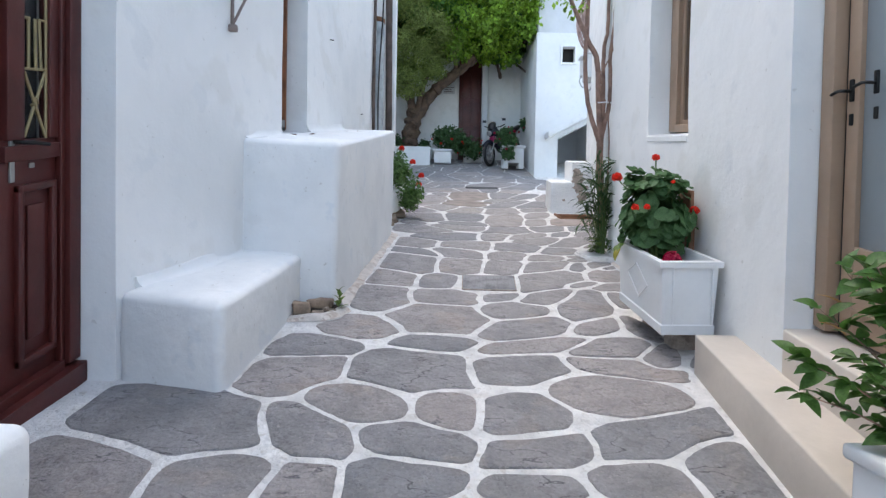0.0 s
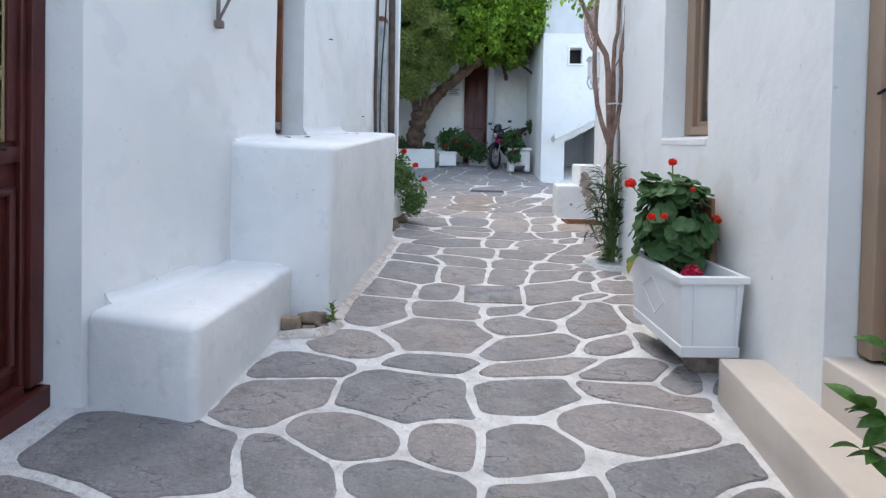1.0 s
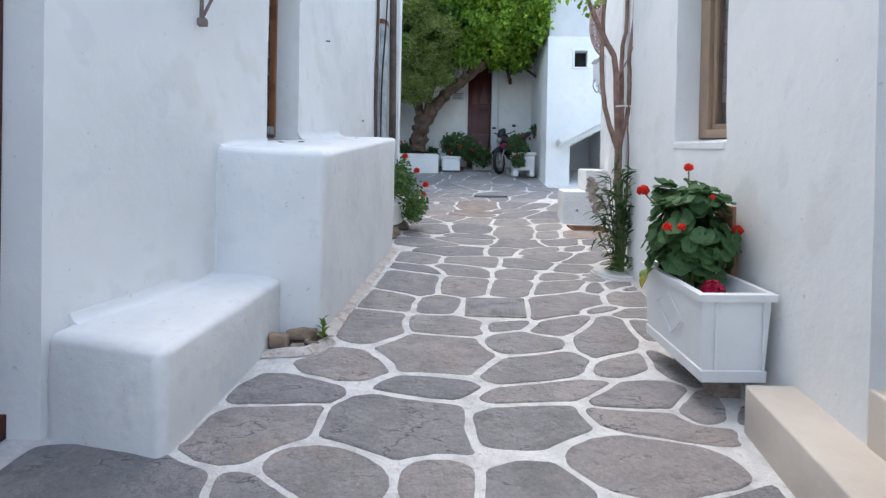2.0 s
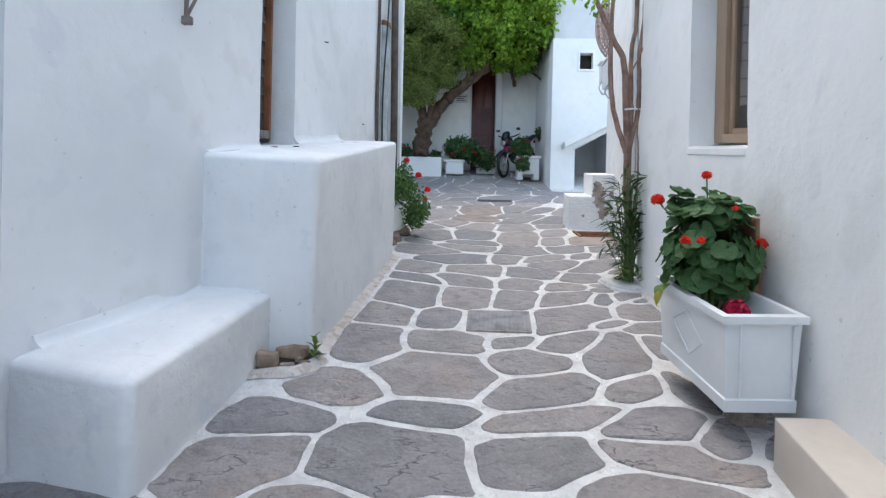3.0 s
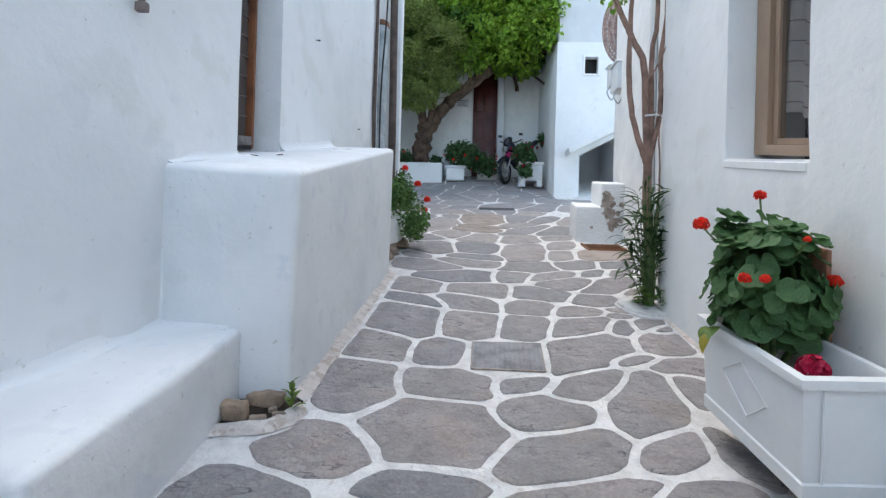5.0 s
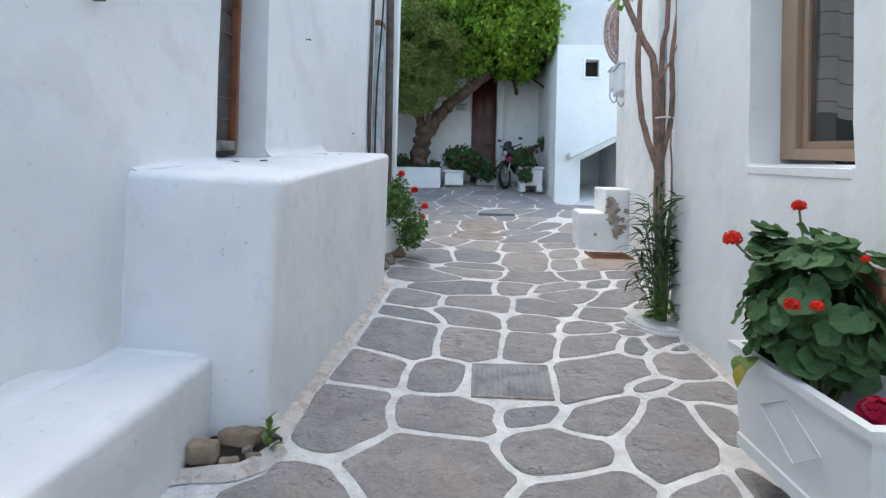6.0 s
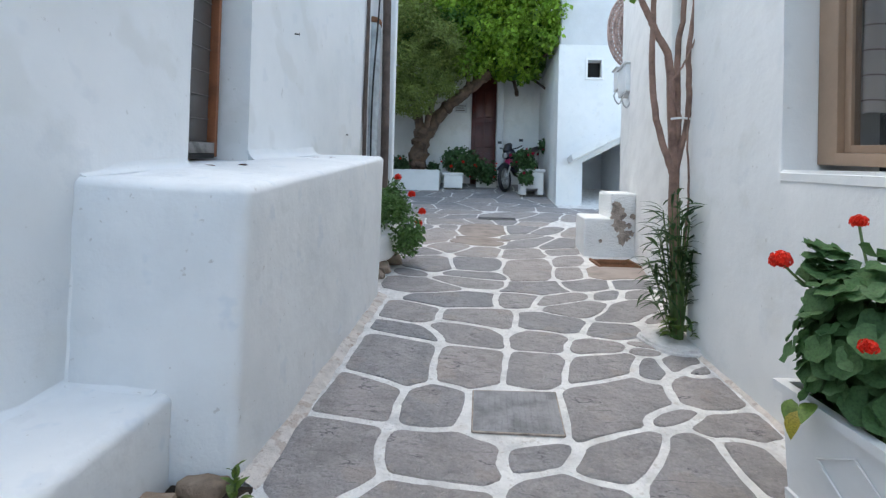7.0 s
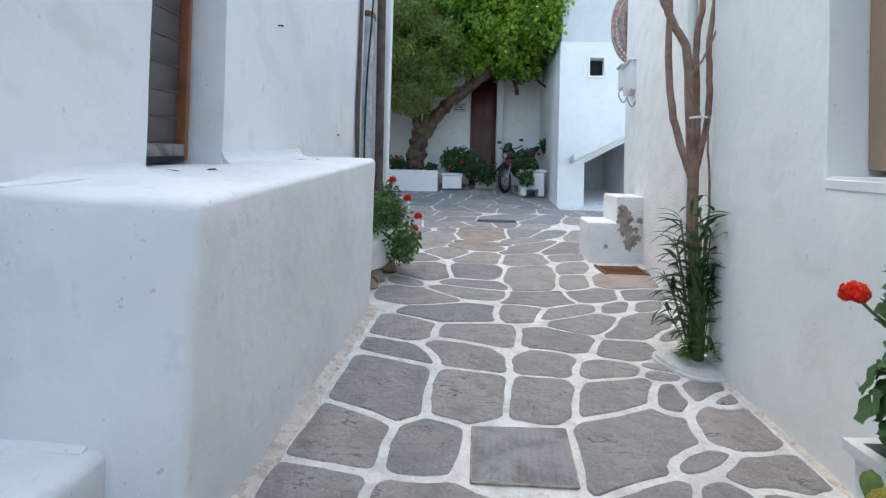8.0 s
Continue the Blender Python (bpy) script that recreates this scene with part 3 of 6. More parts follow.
# the near-black sill strip paints the shaded gap under the bottom rail
for name, y0, y1, z0, z1, mat in (("frame", 4.468, 4.50, 2.06, 3.4, BROWN_WOOD), ("frame", 3.9, 3.95, 2.06, 3.4, BROWN_WOOD), ("bottom_rail", 3.951, 4.467, 2.085, 2.15, SILVER_WOOD), ("sill", 3.951, 4.467, 2.052, 2.083, DARK)):
    part(name, along(bmesh.new(), -1.55, -1.475, y0, y1, z0, z1, 4.45, 0.22), mat, win)
for k in range(9):
    z0 = 2.152 + 0.145 * k
    part("pane", along(bmesh.new(), -1.535, -1.525, 3.95, 4.467, z0 + 0.003, z0 + 0.142, 4.45, 0.22, 0.001), material("louvre_glass", (0.11, 0.10, 0.095), 0.25, vary=0.08, bump=0.03) if k == 0 else bpy.data.materials["louvre_glass"], win)
    part("batten", along(bmesh.new(), -1.535, -1.519, 3.951, 4.467, z0 - 0.003, z0 + 0.002, 4.45, 0.22, 0.001), bpy.data.materials["silvered_batten"], win)
bm = bmesh.new()
block(bm, [(-1.76, 3.89), (-1.29, 3.89), (-1.28, 4.54), (-1.76, 4.54)], [1.7] * 4, [1.915, 1.905, 2.055, 2.065], 0.02, 0.1)
single("window_sill", bm, WHITE, "whitewashed masonry sill under the louvred window", "sill", kind="structure")

# iron bracket on the left house
BROWN_IRON = material("brown_iron", (0.23, 0.18, 0.165), 0.6, metal=0.3, vary=0.2, bump=0.2)
brk = thing("wall_bracket", (-1.310, 2.950, 2.335), "short brownish iron bracket fixed on the white wall", "bracket")
part("upright_bar", tube(bmesh.new(), [(-1.300, 2.950, 2.335), (-1.300, 2.950, 2.785)], 0.011, 6), BROWN_IRON, brk)
part("stay", tube(bmesh.new(), [(-1.295, 2.950, 2.365), (-1.230, 2.970, 2.525), (-1.190, 2.980, 2.705)], 0.008, 6), BROWN_IRON, brk)
part("lug", rbox(bmesh.new(), (0.05, 0.03, 0.04), 0.006, 1, lambda p: p + Vector((-1.320, 2.935, 2.320))), BROWN_IRON, brk)

# nails in the house wall
for x, y, z, l in ((-1.235, 5.2, 3.186, 0.02), (-1.155, 6.6, 2.755, 0.02), (-1.28, 4.75, 3.55, 0.012)):
    nail = thing("wall_nail", (x, y, z), "rusty nail driven in the white wall", "nail", "wall nails")
    part("shank", tube(bmesh.new(), [(x - 0.03, y, z), (x + l, y, z - 0.004)], 0.005, 6), DARK_METAL, nail)
    part("head", tube(bmesh.new(), [(x + l, y, z - 0.004), (x + l + 0.004, y, z - 0.004)], 0.009, 8), DARK_METAL, nail)

# dead flakes and leaves on the block
rng = random.Random(4)
for k, (x, y) in enumerate([(-1.24, 3.98), (-1.12, 4.1), (-1.0, 4.9), (-1.06, 5.25), (-1.2, 4.4), (-0.95, 5.3)]):
    bm = bmesh.new()
    z = 1.70 + 0.247 * (y - 3.18) + (x + 0.7) * -0.03
    pts = [bm.verts.new((x + 0.035 * math.cos(a) * rng.uniform(0.5, 1.2), y + 0.02 * math.sin(a), z + 0.008 + 0.01 * rng.random())) for a in [k2 * 1.05 for k2 in range(6)]]
    top = bm.faces.new(pts)
    bmesh.ops.solidify(bm, geom=[top], thickness=0.003)
    single("dry_leaf", bm, BROWN_WOOD, "curled dry brown leaf on the white block", "leaf", "dry leaves")

# ---- pipe, pole and cables at the corner of the left house ----
pipe = thing("cable_sheath", (-1.05, 7.62, 1.6), "pale galvanised cable sheath standing against the corner", "pipe")
part("tube", tube(bmesh.new(), [(-1.075, 7.58, 1.5), (-1.075, 7.58, 3.0), (-1.075, 7.58, 4.42)], 0.096, 16), PIPE, pipe)
part("collar", tube(bmesh.new(), [(-1.075, 7.58, 3.92), (-1.075, 7.58, 3.95)], 0.101, 16), PIPE, pipe)
part("cap", tube(bmesh.new(), [(-1.075, 7.58, 4.40), (-1.075, 7.58, 4.46), (-1.075, 7.58, 4.49)], [0.108, 0.104, 0.06], 16), material("rust", (0.22, 0.10, 0.05), 0.9, vary=0.25, bump=0.5), pipe, "rusty flared cap")
pole = thing("wooden_pole", (-0.915, 7.66, 1.5), "weathered brown wooden utility pole", "pole")
part("shaft", tube(bmesh.new(), curve_points([(-0.90, 7.7, 1.4), (-0.905, 7.7, 3), (-0.93, 7.7, 5), (-0.95, 7.7, 7.2)], 3), 0.052, 12), GREY_WOOD, pole)
part("cable", tube(bmesh.new(), curve_points([(-1.03, 7.50, 1.9), (-1.045, 7.47, 3.0), (-1.03, 7.45, 3.7), (-0.99, 7.46, 4.5), (-0.98, 7.56, 5.6)], 5), 0.012, 6), RUBBER, pole)
post = thing("old_post", (-1.075, 7.22, 1.42), "grey split wooden post beside the cable sheath", "post")
part("shaft", tube(bmesh.new(), [(-1.075, 7.22, 1.41), (-1.07, 7.22, 2.4), (-1.082, 7.22, 3.2), (-1.072, 7.22, 4.4), (-1.085, 7.22, 6.5)], [0.026, 0.022, 0.027, 0.022, 0.026], 7), GREY_WOOD, post)
bm = bmesh.new()
block(bm, [(-1.1, 7.91), (-0.83, 7.91), (-0.83, 8.08), (-1.1, 8.08)], [1.4] * 4, [6.5] * 4, 0.03, 0.3)
single("wall_pilaster", bm, WHITE, "narrow white pilaster behind the pole", "wall", kind="structure")

# ---- the shop door ----
sd = thing("door_2", (1.5, 1.5, 0.75), "tan painted shop door with tall glass panes", "door", kind="structure")
SX = 1.50
part("frame", along(bmesh.new(), SX, SX + 0.09, 1.895, 1.955, 0.775, 3.0, 1.95, 0.25), TAN_WOOD, sd)
# near-black strip paints the shaded gap between frame and leaf
part("frame", along(bmesh.new(), SX + 0.05, SX + 0.09, 1.880, 1.893, 0.775, 3.0, 1.95, 0.25, 0.002), DARK, sd)
for y0, y1, z0, z1 in ((1.822, 1.876, 0.75, 3.0), (1.06, 1.10, 0.75, 3.0), (1.101, 1.821, 0.75, 1.09)):
    part("rail", along(bmesh.new(), SX + 0.04, SX + 0.085, y0, y1, z0, z1, 1.8, 0.25), TAN_WOOD, sd)
for z in (0.99, 0.93, 0.85):
    part("groove_bead", along(bmesh.new(), SX + 0.034, SX + 0.045, 1.1, 1.82, z, z + 0.012, 1.8, 0.25, 0.003), TAN_WOOD, sd)
part("pane", along(bmesh.new(), SX + 0.06, SX + 0.066, 1.1, 1.822, 1.09, 3.0, 1.8, 0.25, 0.001), material("milky_glass", (0.24, 0.27, 0.29), 0.12, vary=0.03, scale=1, bump=0), sd, "milky grey glass pane")
for y in (1.850, 1.745):
    h = part("escutcheon", along(bmesh.new(), SX + 0.03, SX + 0.042, y - 0.009, y + 0.009, 1.645, 1.73, y, 0.1, 0.005), DARK_METAL, sd, "black iron handle plate")
    part("lever", tube(bmesh.new(), curve_points([(SX + 0.03, y, 1.685), (SX + 0.005, y, 1.685), (SX, y + 0.02, 1.69), (SX, y + 0.055, 1.685)], 5), 0.006, 8), DARK_METAL, h)
    part("keyhole", along(bmesh.new(), SX + 0.032, SX + 0.042, y - 0.008, y + 0.008, 1.555, 1.60, y, 0.1, 0.006), DARK_METAL, h)

# ---- the shop window ----
rw = thing("window_2", (1.65, 3.3, 1.85), "tan framed window with a striped linen curtain", "window", kind="structure")
WX = 1.73
part("frame", along(bmesh.new(), WX, WX + 0.08, 3.67, 3.785, 1.785, 3.05, 3.0, 0.22), TAN_WOOD, rw)
part("frame", along(bmesh.new(), WX - 0.02, WX + 0.06, 3.035, 3.09, 1.785, 3.05, 3.0, 0.22), TAN_WOOD, rw)
part("frame", along(bmesh.new(), WX - 0.01, WX + 0.08, 3.091, 3.669, 1.785, 1.84, 3.0, 0.22), TAN_WOOD, rw)
part("casement", along(bmesh.new(), WX + 0.03, WX + 0.075, 3.632, 3.668, 1.842, 3.05, 3.0, 0.22), TAN_WOOD, rw)
part("casement", along(bmesh.new(), WX + 0.03, WX + 0.075, 3.092, 3.631, 1.842, 1.875, 3.0, 0.22), TAN_WOOD, rw)
part("pane", along(bmesh.new(), WX + 0.045, WX + 0.05, 3.092, 3.631, 1.877, 3.05, 3.0, 0.22, 0.001), GLASS, rw).visible_shadow = False
part("sill", block(bmesh.new(), [(1.496, 3.025), (1.78, 3.025), (1.78, 3.795), (1.562, 3.795)], [1.725, 1.725, 1.88, 1.88], [1.768, 1.785, 1.937, 1.922], 0.018, 0.1), WHITE, rw, "thick whitewashed sill")
cur = thing("curtain", (1.85, 3.2, 2.0), "pale striped linen curtain hanging behind the pane", "curtain")


def curtain_at(u, w):
    y = 3.12 + 0.54 * u
    return Vector((1.815 + 0.02 * math.sin(u * 26 + 1.5 * w), y, 2.03 + 0.10 * u + 0.03 * math.sin(u * 9) + (3.3 - 2.03) * w))


for name, mat, w0, w1, off in [("cloth", CLOTH, 0, 1, 0.0)] + [("stripe", STRIPE, 0.04 + 0.085 * k, 0.045 + 0.085 * k, -0.004) for k in range(11)]:
    bm = bmesh.new()
    nw = 8 if name == "cloth" else 1
    g = [[bm.verts.new(curtain_at(i / 60, w0 + (w1 - w0) * j / nw) + Vector((off, 0, 0))) for i in range(61)] for j in range(nw + 1)]
    for j in range(nw):
        for i in range(60):
            bm.faces.new((g[j][i], g[j][i + 1], g[j + 1][i + 1], g[j + 1][i]))
    bmesh.ops.solidify(bm, geom=bm.faces[:], thickness=0.002)
    part(name, bm, mat, cur)


# ---- plants: shared helpers ----
def leaf_mesh(name, mat, kind, length=1.0, rng=random.Random(1)):
    """A leaf one unit long, from its stalk at the origin along +x, slightly folded and curled."""
    bm = bmesh.new()
    if kind == "round":
        n = 20
        c = bm.verts.new((0.32, 0, -0.05))
        ring = []
        for k in range(n):
            a = math.pi + 0.25 + (2 * math.pi - 0.5) * k / (n - 1)
            r = 0.52 * (1 + 0.05 * math.cos(5 * a)) * rng.uniform(0.975, 1.025)
            x, y = 0.40 + r * math.cos(a), r * 1.08 * math.sin(a)
            ring.append(bm.verts.new((x, y, 0.10 * (x * x + y * y) + 0.05 * math.sin(5 * a))))
        for k in range(n - 1):
            bm.faces.new((c, ring[k], ring[k + 1]))
    else:
        wide, n = {"oval": (0.25, 5), "blade": (0.075, 5)}[kind]
        mid, left, right = [], [], []
        for k in range(n + 1):
            t = k / n
            w = wide * math.sin(math.pi * min(1, t ** 0.85)) ** 0.9
            z = 0.10 * math.sin(math.pi * t) - 0.16 * t * t
            mid.append(bm.verts.new((t, 0, z)))
            if 0 < k < n:
                left.append(bm.verts.new((t, w, z + 0.25 * w)))
                right.append(bm.verts.new((t, -w, z + 0.25 * w)))
        for s in (left, right):
            bm.faces.new((mid[0], s[0], mid[1]))
            for k in range(n - 2):
                bm.faces.new((mid[k + 1], s[k], s[k + 1], mid[k + 2]))
            bm.faces.new((mid[n - 1], s[-1], mid[n]))
    me = finish(name, bm, mat)
    return me


def put_leaf(parent, me, at, direction, size, roll=0.0, name="leaf"):
    ob = new(name, me)
    d = Vector(direction).normalized()
    side = Vector((0, 0, 1)).cross(d)
    side = side.normalized() if side.length > 1e-3 else Vector((0, 1, 0))
    up = d.cross(side)
    m = Matrix((d, side, up)).transposed().to_4x4() @ Matrix.Rotation(roll, 4, "X")
    ob.parent = parent
    ob.matrix_basis = Matrix.Translation(Vector(at) - parent.location) @ m @ Matrix.Scale(size, 4)
    return ob


def face_leaf(parent, me, at, normal, size, rng):
    """A leaf whose upper face looks along normal and whose tip hangs."""
    up = Vector(normal).normalized()
    d = Vector((rng.uniform(-0.7, 0.7), rng.uniform(-0.7, 0.7), -1))
    d = (d - up * d.dot(up)).normalized()
    side = up.cross(d)
    ob = new("leaf", me)
    ob.parent = parent
    ob.matrix_basis = Matrix.Translation(Vector(at) - parent.location) @ Matrix((d, side, up)).transposed().to_4x4() @ Matrix.Scale(size, 4) @ Matrix.Translation((-0.4, 0, 0))
    return ob


def leaf_cloud(name, parent, mat, points, rng, length, width, droop=0.3):
    """Many small folded leaves at points, joined in one mesh."""
    n = len(points)
    p = np.array(points)
    d = np.array([[rng.gauss(0, 1), rng.gauss(0, 1), rng.gauss(-droop, 0.7)] for _ in range(n)])
    d /= np.linalg.norm(d, axis=1)[:, None]
    r = np.array([[rng.gauss(0, 1), rng.gauss(0, 1), rng.gauss(0, 1)] for _ in range(n)])
    s = np.cross(d, r)
    s /= np.linalg.norm(s, axis=1)[:, None]
    up = np.cross(d, s)
    L = np.array([length * rng.uniform(0.6, 1.25) for _ in range(n)])[:, None]
    W = L * width / length
    tip, mid = p + d * L, p + d * L * 0.45 - up * W * 0.25
    v = np.concatenate([p, mid + s * W + up * W * 0.4, tip, mid - s * W + up * W * 0.4, mid])
    faces = []
    for i in range(n):
        a, b, c, e, m = i, n + i, 2 * n + i, 3 * n + i, 4 * n + i
        faces += [(a, m, b), (b, m, c), (c, m, e), (e, m, a)]
    me = bpy.data.meshes.new(name)
    me.from_pydata((v - np.array(parent.location)).tolist(), [], faces)
    me.materials.append(mat)
    ob = new(name, me)
    ob.parent = parent
    return ob


def blob_points(rng, blobs, n, shell=0.55):
    """Points in ellipsoids (x, y, z, rx, ry, rz), thicker near their skins, broken by noise."""
    out = []
    weights = [b[3] * b[4] * b[5] for b in blobs]
    while len(out) < n:
        b = rng.choices(blobs, weights)[0]
        d = Vector((rng.gauss(0, 1), rng.gauss(0, 1), rng.gauss(0, 1))).normalized()
        r = shell + (1 - shell) * rng.random() ** 0.7 + rng.gauss(0, 0.06)
        p = Vector((b[0] + d.x * r * b[3], b[1] + d.y * r * b[4], b[2] + d.z * r * b[5]))
        if noise.noise(p * 2.3) > -0.22:
            out.append(tuple(p))
    return out


def flower_head(parent, at, radius, mat, rng, name="flower"):
    """A round head of small cupped petals."""
    bm = bmesh.new()
    for k in range(64):
        z = 1 - 1.6 * (k + 0.5) / 64
        a = k * 2.4
        d = Vector((math.sqrt(max(0, 1 - z * z)) * math.cos(a), math.sqrt(max(0, 1 - z * z)) * math.sin(a), z))
        s = d.cross(Vector((0.3, 0.2, 0.9))).normalized()
        u = d.cross(s)
        c = Vector(at) + d * radius * rng.uniform(0.7, 1.08)
        q = radius * 0.30
        vs = [bm.verts.new(c + s * q * math.cos(b) + u * q * math.sin(b) + d * q * 0.35 * abs(math.cos(b))) for b in [j * 1.2566 for j in range(5)]]
        m = bm.verts.new(c - d * q * 0.3)
        for j in range(5):
            bm.faces.new((m, vs[j], vs[(j + 1) % 5]))
    return part(name, bm, mat, parent)


ROUND = [leaf_mesh("leaf", LEAF, "round", rng=random.Random(k)) for k in range(3)]
OVAL = leaf_mesh("leaf", LEAF_MID, "oval")
OVAL_PALE = leaf_mesh("leaf", LEAF_YELLOW, "oval")
OVAL_LIME = leaf_mesh("leaf", LEAF_LIME, "oval")
BLADE = leaf_mesh("leaf", LEAF_DARK, "blade")

# ---- the planter by the shop wall ----
planter = thing("planter", (1.25, 2.77, 0.5), "white moulded plastic trough with diamond relief, partly planted", "planter")
Y0, Y1 = 2.46, 3.08


bm = bmesh.new()


def planter_ring(inset, z):
    c = [(1.105 + inset, Y0 + inset), (1.42 - inset, Y0 + inset), (1.405 - inset, Y1 - inset), (1.098 + inset, Y1 - inset)]
    return [bm.verts.new((x, y, z + 0.19 * (y - Y0) + 0.02 * (x - 1.1))) for x, y in c]


profile = [(0.035, 0.615), (0.022, 0.618), (0.020, 0.665), (0.026, 0.670), (0.012, 0.965), (-0.004, 0.968), (-0.006, 0.998), (0.024, 1.0), (0.030, 0.98), (0.045, 0.70)]
rings = [planter_ring(i, z) for i, z in profile]
bm.faces.new(rings[0][::-1])
bm.faces.new(rings[-1])
for a, b in zip(rings, rings[1:]):
    for k in range(4):
        bm.faces.new((a[k], a[(k + 1) % 4], b[(k + 1) % 4], b[k]))
bmesh.ops.bevel(bm, geom=[e for e in bm.edges if len(e.link_faces) == 2 and e.calc_face_angle(0) > 0.5], offset=0.005, segments=2, affect="EDGES", clamp_overlap=True)
part("body", bm, PLASTIC, planter)


def relief(pts):
    return tube(bmesh.new(), [Vector(p) for p in pts + pts[:1]], 0.004, 5, False)


part("relief", relief([(1.114, 2.92, 0.925), (1.112, 2.785, 0.978), (1.115, 2.64, 0.857), (1.117, 2.755, 0.790)]), PLASTIC, planter, "raised diamond on the side")
for x in (1.175, 1.375):
    part("corner_bead", tube(bmesh.new(), [(x, 2.468, 0.68), (x, 2.466, 0.965)], 0.004, 6), PLASTIC, planter)
for y0 in (2.62, 2.92):
    g = ground_z(y0)
    part("foot", block(bmesh.new(), [(1.25, y0), (1.38, y0), (1.38, y0 + 0.10), (1.25, y0 + 0.10)], [g - 0.01] * 4, [0.628 + 0.19 * (y0 - 2.46)] * 4, 0.01, 1), PEEL, planter, "rough concrete foot")
part("soil", block(bmesh.new(), [(1.148, 2.50), (1.375, 2.50), (1.36, 3.035), (1.142, 3.035)], [0.7] * 4, [0.80, 0.80, 0.98, 0.98], 0.01, 0.06), SOIL, planter)

geranium = thing("geranium", (1.26, 2.9, 0.95), "leafy geranium with scarlet flower heads in the trough", "plant")
rng = random.Random(11)
CENTER = Vector((1.25, 2.865, 1.265))
for k in range(10):
    a = rng.uniform(0, 6.28)
    tip = CENTER + Vector((0.11 * math.cos(a), 0.06 + 0.12 * math.sin(a), rng.uniform(0.0, 0.15)))
    part("stem", tube(bmesh.new(), curve_points([(1.25 + 0.04 * math.cos(a), 2.87 + 0.06 * math.sin(a), 0.93), (1.25 + 0.1 * math.cos(a), 2.86 + 0.1 * math.sin(a), 1.1), tip], 4), [0.010 - 0.0007 * j for j in range(9)], 6), STEM, geranium)
count = 0
while count < 430:
    d = Vector((rng.gauss(0, 1), rng.gauss(0, 1), rng.gauss(0.15, 1))).normalized()
    r = rng.uniform(0.55, 1.0)
    p = CENTER + Vector((d.x * 0.205 * r, d.y * 0.235 * r, d.z * 0.27 * r))
    if p.x > 1.465 or noise.noise(p * 7) < -0.12 or p.z < 0.97:
        continue
    out = Vector((d.x + rng.uniform(-0.4, 0.4), d.y + rng.uniform(-0.4, 0.4), 0.5 + 0.5 * d.z + rng.uniform(-0.4, 0.4))).normalized()
    face_leaf(geranium, ROUND[count % 3], p, out, rng.uniform(0.05, 0.10), rng)
    count += 1
for at, r in (((1.312, 3.03, 1.625), 0.022), ((1.071, 3.027, 1.497), 0.029), ((1.428, 2.77, 1.284), 0.025), ((1.055, 2.68, 1.290), 0.019), ((1.107, 2.65, 1.290), 0.016), ((1.25, 2.66, 1.43), 0.011)):
    root = CENTER + (Vector(at) - CENTER) * 0.55
    f = flower_head(geranium, at, r, RED_PETAL, rng)
    part("flower_stalk", tube(bmesh.new(), curve_points([root, root * 0.4 + Vector(at) * 0.6 + Vector((0, 0, -0.01)), at], 4), 0.004, 5), STEM, geranium)
for k in range(26):
    p = Vector((1.17 + rng.uniform(-0.05, 0.06), 2.97 + rng.uniform(-0.05, 0.05), 1.48 + rng.uniform(-0.08, 0.09)))
    face_leaf(geranium, ROUND[k % 3], p, (rng.uniform(-0.5, 0.5), -0.6 + rng.uniform(-0.4, 0.4), 0.8), rng.uniform(0.05, 0.09), rng)
for at, d in (((1.08, 2.98, 1.08), (-0.5, -0.6, -0.8)), ((1.07, 2.93, 1.06), (-0.6, -0.3, -0.9)), ((1.09, 2.90, 1.09), (-0.8, -0.5, -0.4))):
    put_leaf(geranium, OVAL_PALE if d[2] < -0.85 else OVAL_LIME, at, d, 0.09)
small = thing("geranium", (1.25, 2.62, 0.83), "small crimson geranium bloom low in the trough", "plant")
flower_head(small, (1.215, 2.57, 1.005), 0.045, PINK_PETAL, rng)
part("stem", tube(bmesh.new(), [(1.225, 2.60, 0.82), (1.217, 2.575, 0.98)], 0.006, 6), STEM, small)
board = thing("board", (1.46, 2.9, 0.6), "stained wooden crate boards leaning on the wall", "board")
for x, y0, y1, z1 in ((1.45, 2.80, 2.90, 1.30), (1.455, 2.865, 3.02, 1.36), (1.44, 2.80, 2.98, 1.40)):
    part("plank", block(bmesh.new(), [(x - 0.02, y0), (x, y0), (x + 0.012, y1), (x - 0.008, y1)], [ground_z(y0)] * 4, [z1, z1, z1 + 0.03, z1 + 0.03], 0.004, 0.3), BOARD, board)

